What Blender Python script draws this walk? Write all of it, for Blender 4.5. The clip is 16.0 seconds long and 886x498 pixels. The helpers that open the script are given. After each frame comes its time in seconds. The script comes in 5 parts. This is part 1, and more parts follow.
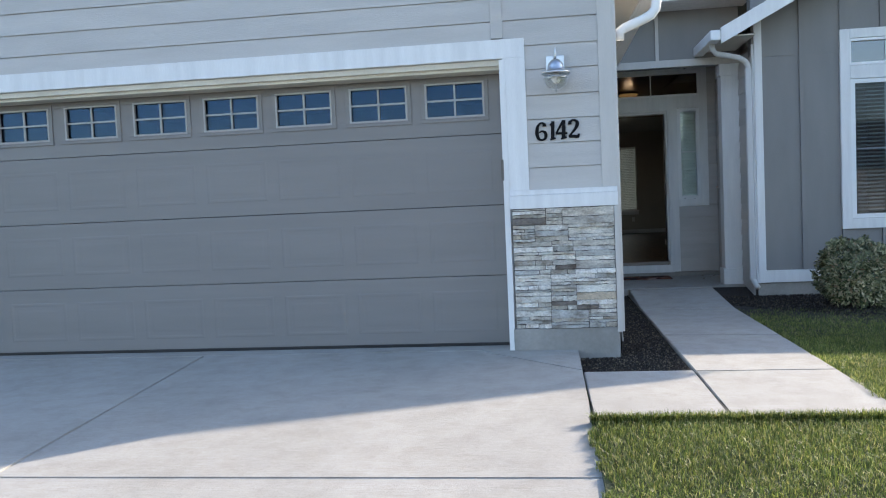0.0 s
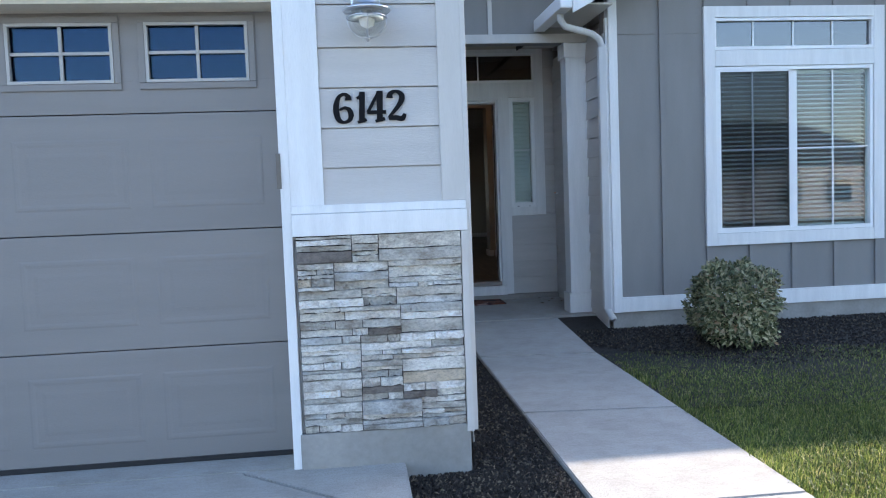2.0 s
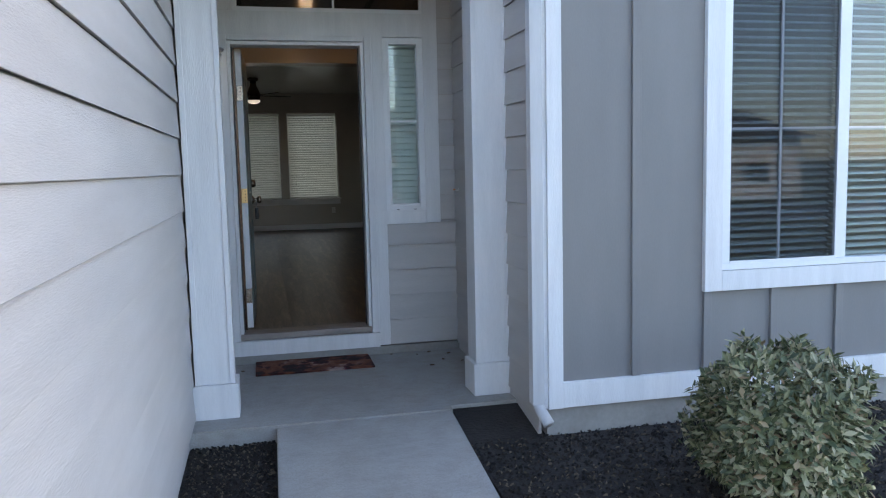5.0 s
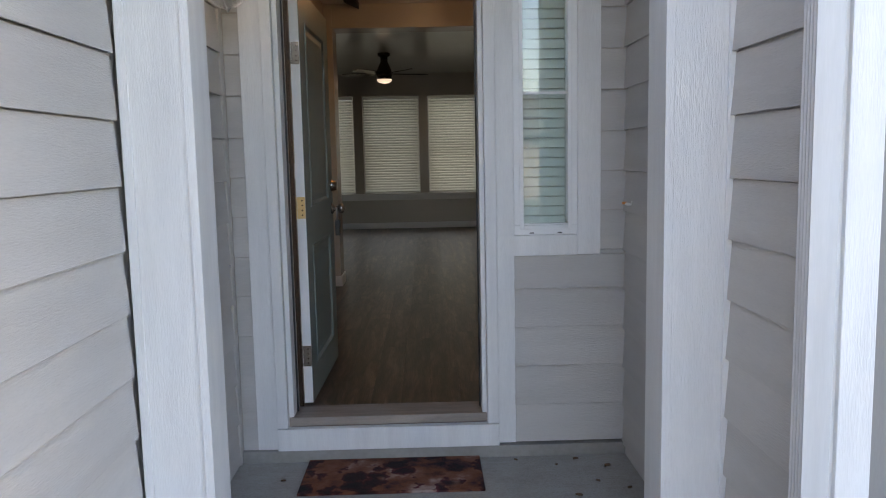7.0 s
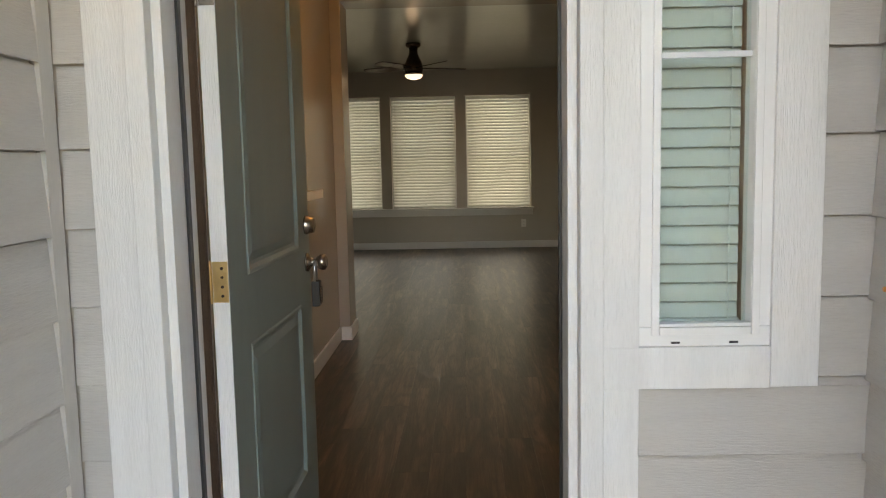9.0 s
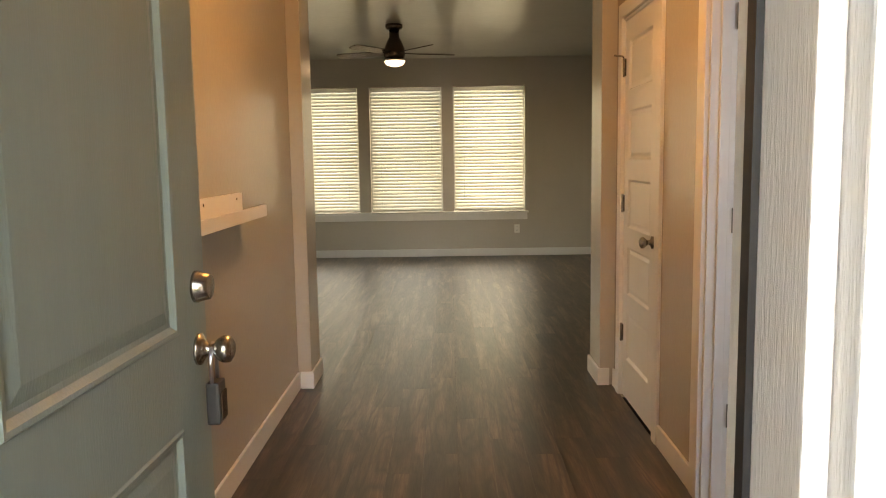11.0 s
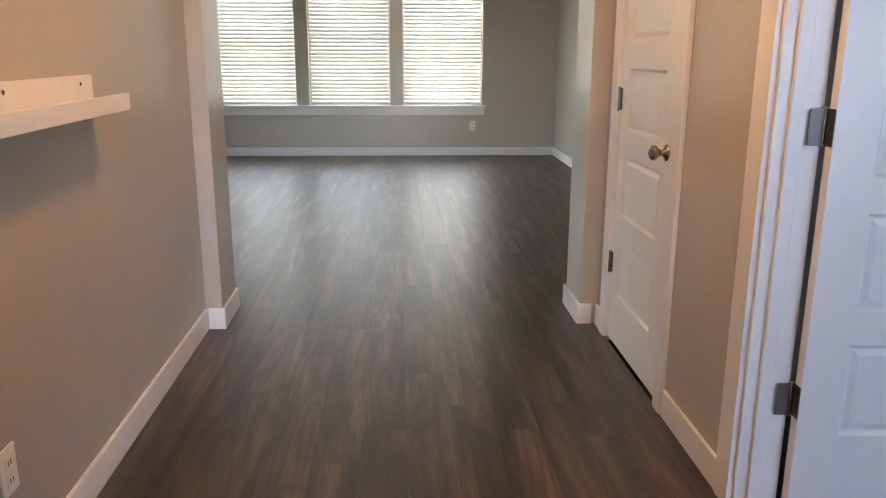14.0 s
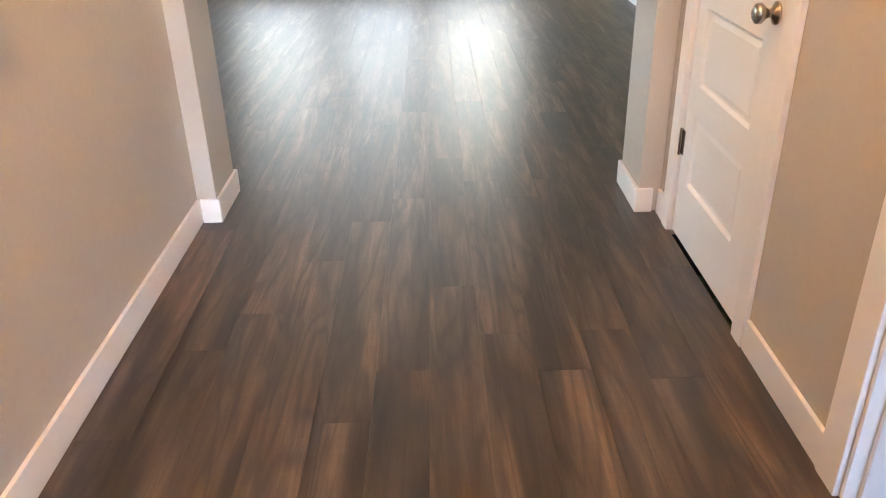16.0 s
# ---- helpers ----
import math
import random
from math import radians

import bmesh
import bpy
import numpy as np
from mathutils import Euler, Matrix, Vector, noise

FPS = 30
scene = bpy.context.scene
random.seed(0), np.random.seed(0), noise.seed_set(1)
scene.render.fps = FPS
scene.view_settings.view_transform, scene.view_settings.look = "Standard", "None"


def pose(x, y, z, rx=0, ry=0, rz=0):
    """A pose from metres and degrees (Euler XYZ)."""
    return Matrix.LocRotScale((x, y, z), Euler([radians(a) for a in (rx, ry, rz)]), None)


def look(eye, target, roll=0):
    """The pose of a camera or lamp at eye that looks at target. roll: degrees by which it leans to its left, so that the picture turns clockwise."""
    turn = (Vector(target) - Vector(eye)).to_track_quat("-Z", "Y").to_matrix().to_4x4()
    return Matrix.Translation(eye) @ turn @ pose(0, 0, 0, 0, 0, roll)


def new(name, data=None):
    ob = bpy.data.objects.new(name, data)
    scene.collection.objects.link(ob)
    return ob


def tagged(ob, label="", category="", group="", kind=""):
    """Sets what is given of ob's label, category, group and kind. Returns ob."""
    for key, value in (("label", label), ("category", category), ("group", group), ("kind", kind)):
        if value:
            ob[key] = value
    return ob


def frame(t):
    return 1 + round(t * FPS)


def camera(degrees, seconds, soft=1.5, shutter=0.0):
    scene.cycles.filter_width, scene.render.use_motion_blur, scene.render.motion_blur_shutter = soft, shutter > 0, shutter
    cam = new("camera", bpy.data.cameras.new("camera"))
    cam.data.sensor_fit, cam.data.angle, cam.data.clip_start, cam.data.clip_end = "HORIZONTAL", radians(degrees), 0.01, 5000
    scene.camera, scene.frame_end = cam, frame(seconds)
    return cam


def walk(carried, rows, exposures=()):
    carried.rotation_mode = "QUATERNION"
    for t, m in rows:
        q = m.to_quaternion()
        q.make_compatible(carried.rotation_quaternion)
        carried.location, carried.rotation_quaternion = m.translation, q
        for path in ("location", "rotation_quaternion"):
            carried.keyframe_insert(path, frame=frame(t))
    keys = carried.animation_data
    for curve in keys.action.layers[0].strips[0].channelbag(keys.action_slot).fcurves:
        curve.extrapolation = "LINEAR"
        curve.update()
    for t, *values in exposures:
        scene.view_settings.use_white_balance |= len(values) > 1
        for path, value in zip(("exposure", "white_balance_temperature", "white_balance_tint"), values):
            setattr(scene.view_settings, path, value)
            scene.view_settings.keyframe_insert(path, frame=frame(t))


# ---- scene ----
cam = camera(59.23, 16.0, 1.1)
PATH = [
    (0, pose(-0.541, -5.834, 1.115, 87.02, 2.52, 7.30)),
    (0.5, pose(-0.589, -5.294, 1.135, 86.52, 2.00, 1.96)),
    (1, pose(-0.614, -4.740, 1.185, 86.24, 1.76, -1.48)),
    (1.5, pose(-0.549, -4.142, 1.214, 86.28, 1.89, -4.34)),
    (2, pose(-0.526, -3.543, 1.236, 86.21, 2.12, -6.87)),
    (2.5, pose(-0.458, -2.995, 1.251, 86.20, 2.74, -9.62)),
    (3, pose(-0.396, -2.430, 1.279, 85.81, 2.87, -12.60)),
    (3.5, pose(-0.319, -1.937, 1.317, 85.24, 2.67, -15.44)),
    (3.7, pose(-0.237, -1.740, 1.321, 85.04, 2.56, -16.29)),
    (5.8, pose(0.728, 0.379, 1.438, 83.58, 0.60, -8.59)),
    (6, pose(0.773, 0.578, 1.438, 83.52, 0.56, -7.27)),
    (6.5, pose(0.902, 1.085, 1.458, 83.48, 0.59, -3.94)),
    (7, pose(0.914, 1.627, 1.461, 83.25, 1.16, -1.24)),
    (7.5, pose(0.943, 2.106, 1.449, 83.00, 1.37, 0.62)),
    (8, pose(0.918, 2.602, 1.456, 82.92, 1.62, 1.80)),
    (8.5, pose(0.881, 3.047, 1.486, 83.21, 1.51, 1.96)),
    (9, pose(0.926, 3.466, 1.515, 83.75, 1.19, 1.55)),
    (11.5, pose(0.848, 4.839, 1.569, 82.99, 0.67, -0.56)),
    (12, pose(0.784, 5.022, 1.570, 82.43, 0.75, -3.69)),
    (12.5, pose(0.804, 5.170, 1.562, 81.91, 0.64, -4.75)),
    (13, pose(0.871, 5.297, 1.560, 80.88, 0.67, -4.27)),
    (13.5, pose(0.891, 5.385, 1.538, 78.84, 0.53, -3.57)),
    (14, pose(0.893, 5.573, 1.510, 75.61, -0.22, -3.26)),
    (14.5, pose(0.857, 5.866, 1.534, 69.87, 0.14, -3.27)),
    (15, pose(0.850, 5.967, 1.550, 65.86, 0.62, -3.06)),
    (15.5, pose(0.859, 6.053, 1.551, 62.99, 0.84, -2.70)),
    (16, pose(0.947, 6.207, 1.555, 62.82, 1.22, -0.96)),
]
EXPOSURES = [
    (0.0, 1.64, 6200, 13), (1.0, 1.74, 6050, 14), (1.5, 1.9, 6000, 15), (3.5, 2.05, 5850, 15), (5.8, 2.6, 6700, 20), (7.0, 2.87, 7350, 22), (7.5, 3.24, 7700, 22), (8.0, 3.4, 7800, 22), (8.5, 3.72, 8400, 21),
    (9.0, 3.85, 9200, 20), (10.1, 4.15, 9400, 20), (11.0, 5.1, 10400, 21), (11.5, 5.3, 10900, 21), (12.0, 5.3, 7200, 21), (12.5, 5.4, 6600, 21), (13.5, 5.4, 6600, 22), (14.5, 5.95, 6900, 21), (15.0, 6.3, 6750, 20), (15.5, 6.45, 6700, 19), (16.0, 6.5, 6700, 19),
]
walk(cam, PATH, EXPOSURES)

# ---------- sun, sky, lamps ----------
SUN_EL, SUN_AZ = radians(23.6), radians(55.6)   # azimuth measured from +y towards +x
world = bpy.data.worlds.new("sky")
scene.world = world
world.use_nodes = True
wn = world.node_tree
sky = wn.nodes.new("ShaderNodeTexSky")
sky.sky_type = "NISHITA"
sky.sun_disc = False
sky.sun_elevation, sky.sun_rotation = SUN_EL, SUN_AZ
wn.nodes["Background"].inputs["Strength"].default_value = 0.15
wn.links.new(sky.outputs["Color"], wn.nodes["Background"].inputs["Color"])
sun_dir = Vector((math.sin(SUN_AZ) * math.cos(SUN_EL), math.cos(SUN_AZ) * math.cos(SUN_EL), math.sin(SUN_EL)))
sun = new("sun", bpy.data.lights.new("sun", "SUN"))
sun.data.energy, sun.data.angle, sun.data.color = 3.7, radians(0.6), (1.0, 0.87, 0.68)
sun.matrix_world = look(sun_dir * 60, (0, 0, 0))


def area_lamp(name, at, aim, w, h, energy, color):
    ob = new(name, bpy.data.lights.new(name, "AREA"))
    ob.data.shape, ob.data.size, ob.data.size_y = "RECTANGLE", w, h
    ob.data.energy, ob.data.color = energy, color
    ob.matrix_world = look(at, aim)
    return ob


def point_lamp(name, at, energy, color, radius):
    ob = new(name, bpy.data.lights.new(name, "POINT"))
    ob.data.energy, ob.data.color, ob.data.shadow_soft_size = energy, color, radius
    ob.location = at
    return ob


# daylight in the three back windows, the side room's window; the two lamps of the house
for cx, power in ((-0.79, 2.6), (0.325, 2.3), (1.433, 3.4)):
    area_lamp("window_daylight", (cx, 15.335, 1.68), (cx, 10, 1.68), 0.94, 1.64, power, (1.0, 0.97, 0.89))
area_lamp("window_daylight", (3.65, 3.62, 1.7), (3.65, 8, 1.5), 1.5, 1.9, 1.45, (0.45, 0.65, 1.0))
# fill from the left: lamp in an unseen, added living-room window
area_lamp("window_daylight", (-3.3, 11.9, 1.45), (3, 11.9, 1.3), 2.3, 2.0, 0.8, (0.93, 0.97, 1.0))
point_lamp("entry_lamp_bulb", (0.92, 7.4, 2.74), 1.08, (1.0, 0.61, 0.28), 0.07)
point_lamp("fan_lamp_bulb", (0.37, 12.5, 2.46), 0.07, (1.0, 0.82, 0.6), 0.05)


# ---------- materials ----------
def node_mat(name):
    m = bpy.data.materials.new(name)
    m.use_nodes = True
    return m, m.node_tree, m.node_tree.nodes["Principled BSDF"]


def ramp_node(nt, stops, constant=False):
    r = nt.nodes.new("ShaderNodeValToRGB")
    el = r.color_ramp.elements
    while len(el) < len(stops):
        el.new(0.5)
    for e, (p, c) in zip(el, stops):
        e.position, e.color = p, (*c, 1)
    if constant:
        r.color_ramp.interpolation = "CONSTANT"
    return r


def coords(nt, scale=(1, 1, 1), shuffle=0.0):
    tc = nt.nodes.new("ShaderNodeTexCoord")
    mp = nt.nodes.new("ShaderNodeMapping")
    mp.inputs["Scale"].default_value = scale
    nt.links.new(tc.outputs["Object"], mp.inputs["Vector"])
    if shuffle:
        oi = nt.nodes.new("ShaderNodeObjectInfo")
        mu = nt.nodes.new("ShaderNodeMath")
        mu.operation = "MULTIPLY"
        mu.inputs[1].default_value = shuffle
        nt.links.new(oi.outputs["Random"], mu.inputs[0])
        nt.links.new(mu.outputs[0], mp.inputs["Location"])
    return mp


def noise_node(nt, vec, scale, detail=4.0, rough=0.55):
    n = nt.nodes.new("ShaderNodeTexNoise")
    n.inputs["Scale"].default_value, n.inputs["Detail"].default_value, n.inputs["Roughness"].default_value = scale, detail, rough
    nt.links.new(vec.outputs[0], n.inputs["Vector"])
    return n


def mix_color(nt, fac, a, b, mode="MIX"):
    m = nt.nodes.new("ShaderNodeMix")
    m.data_type, m.blend_type = "RGBA", mode
    for sock, v in ((m.inputs[0], fac), (m.inputs[6], a), (m.inputs[7], b)):
        if isinstance(v, (int, float)):
            sock.default_value = v
        elif isinstance(v, tuple):
            sock.default_value = (*v, 1)
        else:
            nt.links.new(v, sock)
    return m.outputs[2]


def bump_on(nt, bsdf, height, strength, dist=0.01):
    b = nt.nodes.new("ShaderNodeBump")
    b.inputs["Strength"].default_value, b.inputs["Distance"].default_value = strength, dist
    nt.links.new(height, b.inputs["Height"])
    nt.links.new(b.outputs[0], bsdf.inputs["Normal"])


def surface(name, color, rough=0.6, var=0.12, fine=60.0, coarse=2.5, bump=0.15, metal=0.0, stretch=(1, 1, 1), shuffle=0.0, piece_var=0.0, dist=0.003):
    """Plain surface: base colour varied at a coarse and a fine scale, with fine relief."""
    m, nt, b = node_mat(name)
    mp = coords(nt, stretch, shuffle)
    big, small = noise_node(nt, mp, coarse), noise_node(nt, mp, fine, 5)
    dark = tuple(c * (1 - var) for c in color)
    light = tuple(min(1, c * (1 + var)) for c in color)
    r1 = ramp_node(nt, [(0.3, dark), (0.7, light)])
    nt.links.new(big.outputs[0], r1.inputs[0])
    r2 = ramp_node(nt, [(0.25, (1 - var, 1 - var, 1 - var)), (0.75, (1, 1, 1))])
    nt.links.new(small.outputs[0], r2.inputs[0])
    col = mix_color(nt, 1.0, r1.outputs[0], r2.outputs[0], "MULTIPLY")
    if piece_var:
        oi = nt.nodes.new("ShaderNodeObjectInfo")
        rr = ramp_node(nt, [(0.0, (1 - piece_var,) * 3), (1.0, (1.0, 1.0, 1.0))])
        nt.links.new(oi.outputs["Random"], rr.inputs[0])
        col = mix_color(nt, 1.0, col, rr.outputs[0], "MULTIPLY")
    nt.links.new(col, b.inputs["Base Color"])
    b.inputs["Roughness"].default_value, b.inputs["Metallic"].default_value = rough, metal
    if bump:
        bump_on(nt, b, small.outputs[0], bump, dist)
    return m


def plank_mat():
    """Oak-look vinyl: toned strips along the board, arched figure, fine pores, each board of its own tone."""
    m, nt, b = node_mat("vinyl_plank_oak")
    strips = noise_node(nt, coords(nt, (10, 0.9, 10), 37.0), 1.5, 3, 0.5)
    figure = noise_node(nt, coords(nt, (7.5, 0.8, 7.5), 53.0), 1.0, 2, 0.4)
    figure.inputs["Distortion"].default_value = 0.5
    fine = noise_node(nt, coords(nt, (95, 4.5, 95), 11.0), 2.0, 6, 0.7)
    saw = noise_node(nt, coords(nt, (6, 60, 6), 19.0), 1.6, 3, 0.6)
    knots = noise_node(nt, coords(nt, (9, 3.0, 9), 71.0), 1.5, 2, 0.5)
    r = ramp_node(nt, [(0.33, (0.017, 0.0096, 0.0054)), (0.45, (0.044, 0.0257, 0.0148)), (0.56, (0.082, 0.0508, 0.0308)), (0.70, (0.150, 0.0980, 0.0615))])
    nt.links.new(strips.outputs[0], r.inputs[0])
    col = r.outputs[0]
    rings, fold = nt.nodes.new("ShaderNodeMath"), nt.nodes.new("ShaderNodeMath")
    rings.operation, fold.operation = "MULTIPLY", "PINGPONG"
    rings.inputs[1].default_value, fold.inputs[1].default_value = 19.0, 1.0
    nt.links.new(figure.outputs[0], rings.inputs[0])
    nt.links.new(rings.outputs[0], fold.inputs[0])
    for src, lo, hi, d, u in ((fold.outputs[0], 0.05, 0.6, 0.55, 1.15), (fine.outputs[0], 0.36, 0.6, 0.66, 1.08), (saw.outputs[0], 0.36, 0.6, 0.94, 1.04), (knots.outputs[0], 0.24, 0.34, 0.4, 1.0)):
        q = ramp_node(nt, [(lo, (d, d * 0.97, d * 0.95)), (hi, (u, u, u))])
        nt.links.new(src, q.inputs[0])
        col = mix_color(nt, 1.0, col, q.outputs[0], "MULTIPLY")
    oi = nt.nodes.new("ShaderNodeObjectInfo")
    rr = ramp_node(nt, [(0.0, (0.72, 0.70, 0.68)), (0.5, (0.98, 0.97, 0.95)), (1.0, (1.3, 1.29, 1.27))])
    nt.links.new(oi.outputs["Random"], rr.inputs[0])
    col = mix_color(nt, 1.0, col, rr.outputs[0], "MULTIPLY")
    nt.links.new(col, b.inputs["Base Color"])
    gloss = ramp_node(nt, [(0.38, (0.41, 0.41, 0.41)), (0.62, (0.35, 0.35, 0.35))])
    nt.links.new(fine.outputs[0], gloss.inputs[0])
    nt.links.new(gloss.outputs[0], b.inputs["Roughness"])
    b.inputs["Specular IOR Level"].default_value, b.inputs["IOR"].default_value = 0.95, 1.55
    bump_on(nt, b, saw.outputs[0], 0.05, 0.002)
    return m


def stone_mat():
    m, nt, b = node_mat("ledge_stone")
    oi = nt.nodes.new("ShaderNodeObjectInfo")
    pick = ramp_node(nt, [(0.0, (0.40, 0.38, 0.345)), (0.18, (0.54, 0.525, 0.49)), (0.42, (0.37, 0.37, 0.36)), (0.58, (0.64, 0.625, 0.60)),
                          (0.78, (0.50, 0.47, 0.42)), (0.89, (0.44, 0.38, 0.30)), (0.92, (0.15, 0.13, 0.115)), (0.96, (0.46, 0.46, 0.455))], True)
    nt.links.new(oi.outputs["Random"], pick.inputs[0])
    mp = coords(nt, (6, 8, 10), 23.0)
    big, small = noise_node(nt, mp, 1.1, 6, 0.7), noise_node(nt, mp, 11, 9, 0.75)
    stain = ramp_node(nt, [(0.36, (0.55, 0.49, 0.43)), (0.5, (0.95, 0.93, 0.9)), (0.68, (1.25, 1.23, 1.2))])
    nt.links.new(big.outputs[0], stain.inputs[0])
    spk = ramp_node(nt, [(0.34, (0.95, 0.93, 0.91)), (0.5, (1.48, 1.48, 1.48)), (0.66, (1.75, 1.75, 1.73))])
    nt.links.new(small.outputs[0], spk.inputs[0])
    col = mix_color(nt, 1.0, mix_color(nt, 1.0, pick.outputs[0], stain.outputs[0], "MULTIPLY"), spk.outputs[0], "MULTIPLY")
    nt.links.new(col, b.inputs["Base Color"])
    b.inputs["Roughness"].default_value = 0.85
    bump_on(nt, b, small.outputs[0], 1.0, 0.02)
    return m


def pane_mat(name, tint=(0.92, 0.96, 0.95), base_gloss=0.0, gloss=(1.0, 1.0, 1.0)):
    """Window glass: clear, with mirror reflections that grow towards grazing angles."""
    m = bpy.data.materials.new(name)
    m.use_nodes = True
    nt = m.node_tree
    nt.nodes.clear()
    out = nt.nodes.new("ShaderNodeOutputMaterial")
    tr, gl, mx, lw = (nt.nodes.new("ShaderNode" + k) for k in ("BsdfTransparent", "BsdfGlossy", "MixShader", "LayerWeight"))
    tr.inputs[0].default_value = (*tint, 1)
    gl.inputs["Roughness"].default_value = 0.015
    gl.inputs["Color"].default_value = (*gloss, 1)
    lw.inputs["Blend"].default_value = 0.5
    pw, ma = nt.nodes.new("ShaderNodeMath"), nt.nodes.new("ShaderNodeMath")
    pw.operation, ma.operation = "POWER", "MULTIPLY_ADD"
    pw.inputs[1].default_value = 4.0
    ma.inputs[1].default_value, ma.inputs[2].default_value = 0.85, 0.05 + base_gloss
    nt.links.new(lw.outputs["Facing"], pw.inputs[0])
    nt.links.new(pw.outputs[0], ma.inputs[0])
    nt.links.new(ma.outputs[0], mx.inputs[0])
    nt.links.new(tr.outputs[0], mx.inputs[1])
    nt.links.new(gl.outputs[0], mx.inputs[2])
    nt.links.new(mx.outputs[0], out.inputs[0])
    return m


def glow_mat(name, color, strength):
    m, nt, b = node_mat(name)
    b.inputs["Base Color"].default_value = (*color, 1)
    b.inputs["Emission Color"].default_value = (*color, 1)
    b.inputs["Emission Strength"].default_value = strength
    return m


def slat_mat(name, color, thin):
    m, nt, b = node_mat(name)
    b.inputs["Base Color"].default_value = (*color, 1)
    b.inputs["Roughness"].default_value = 0.45
    tl, mx = nt.nodes.new("ShaderNodeBsdfTranslucent"), nt.nodes.new("ShaderNodeMixShader")
    tl.inputs[0].default_value = (*color, 1)
    mx.inputs[0].default_value = thin
    nt.links.new(b.outputs[0], mx.inputs[1])
    nt.links.new(tl.outputs[0], mx.inputs[2])
    nt.links.new(mx.outputs[0], nt.nodes["Material Output"].inputs[0])
    return m


def leaf_mat(name, stops, rough=0.5, thin=0.22):
    m, nt, b = node_mat(name)
    g = nt.nodes.new("ShaderNodeNewGeometry")
    r = ramp_node(nt, stops)
    nt.links.new(g.outputs["Random Per Island"], r.inputs[0])
    patch = noise_node(nt, coords(nt), 1.1, 3)
    pr = ramp_node(nt, [(0.35, (0.75, 0.75, 0.7)), (0.65, (1.1, 1.1, 1.0))])
    nt.links.new(patch.outputs[0], pr.inputs[0])
    col = mix_color(nt, 1.0, r.outputs[0], pr.outputs[0], "MULTIPLY")
    nt.links.new(col, b.inputs["Base Color"])
    b.inputs["Roughness"].default_value = rough
    tl, mx = nt.nodes.new("ShaderNodeBsdfTranslucent"), nt.nodes.new("ShaderNodeMixShader")
    nt.links.new(col, tl.inputs[0])
    mx.inputs[0].default_value = thin
    nt.links.new(b.outputs[0], mx.inputs[1])
    nt.links.new(tl.outputs[0], mx.inputs[2])
    nt.links.new(mx.outputs[0], nt.nodes["Material Output"].inputs[0])
    return m


def mat_print():
    """Door mat with an autumn leaf print."""
    m, nt, b = node_mat("leaf_print_mat")
    mp = coords(nt)
    v = nt.nodes.new("ShaderNodeTexVoronoi")
    v.inputs["Scale"].default_value = 10
    warp = noise_node(nt, mp, 14, 3)
    add = nt.nodes.new("ShaderNodeMix")
    add.data_type = "RGBA"
    add.inputs[0].default_value = 0.12
    nt.links.new(mp.outputs[0], add.inputs[6])
    nt.links.new(warp.outputs["Color"], add.inputs[7])
    nt.links.new(add.outputs[2], v.inputs["Vector"])
    base = ramp_node(nt, [(0.36, (0.035, 0.008, 0.012)), (0.47, (0.15, 0.045, 0.018)), (0.56, (0.19, 0.075, 0.045)), (0.66, (0.36, 0.26, 0.23))])
    nt.links.new(noise_node(nt, mp, 6.0, 5).outputs[0], base.inputs[0])
    leaf = ramp_node(nt, [(0.30, (0.08, 0.012, 0.03)), (0.46, (0.3, 0.06, 0.1)), (0.53, (1, 1, 1))])
    nt.links.new(v.outputs["Distance"], leaf.inputs[0])
    where = ramp_node(nt, [(0.36, (0, 0, 0)), (0.45, (1, 1, 1))])
    nt.links.new(noise_node(nt, mp, 5.5, 2).outputs[0], where.inputs[0])
    col = mix_color(nt, where.outputs[0], base.outputs[0], mix_color(nt, 1.0, base.outputs[0], leaf.outputs[0], "MULTIPLY"))
    nt.links.new(col, b.inputs["Base Color"])
    b.inputs["Roughness"].default_value = 0.95
    bump_on(nt, b, noise_node(nt, mp, 300, 2).outputs[0], 0.5, 0.004)
    return m


def concrete_mat():
    """Broom-finished concrete: fine brush lines, speckle, pale and rusty stains."""
    m, nt, b = node_mat("broom_concrete")
    mp = coords(nt)
    big, mid = noise_node(nt, mp, 0.9, 6, 0.62), noise_node(nt, mp, 7.0, 5, 0.65)
    spk = noise_node(nt, mp, 170, 3, 0.6)
    broom = noise_node(nt, coords(nt, (0.6, 14, 1)), 16, 4, 0.6)
    r = ramp_node(nt, [(0.32, (0.305, 0.293, 0.272)), (0.5, (0.345, 0.332, 0.308)), (0.68, (0.375, 0.362, 0.338))])
    nt.links.new(big.outputs[0], r.inputs[0])
    col = r.outputs[0]
    for src, lo, hi, d in ((mid, 0.36, 0.56, 0.93), (spk, 0.34, 0.55, 0.8), (broom, 0.35, 0.62, 0.92)):
        q = ramp_node(nt, [(lo, (d, d * 0.985, d * 0.96)), (hi, (1.03, 1.03, 1.03))])
        nt.links.new(src.outputs[0], q.inputs[0])
        col = mix_color(nt, 1.0, col, q.outputs[0], "MULTIPLY")
    st = ramp_node(nt, [(0.64, (1, 1, 1)), (0.76, (0.84, 0.78, 0.7))])
    nt.links.new(noise_node(nt, mp, 2.7, 7, 0.7).outputs[0], st.inputs[0])
    col = mix_color(nt, 1.0, col, st.outputs[0], "MULTIPLY")
    nt.links.new(col, b.inputs["Base Color"])
    b.inputs["Roughness"].default_value = 0.88
    bump_on(nt, b, broom.outputs[0], 0.5, 0.004)
    return m


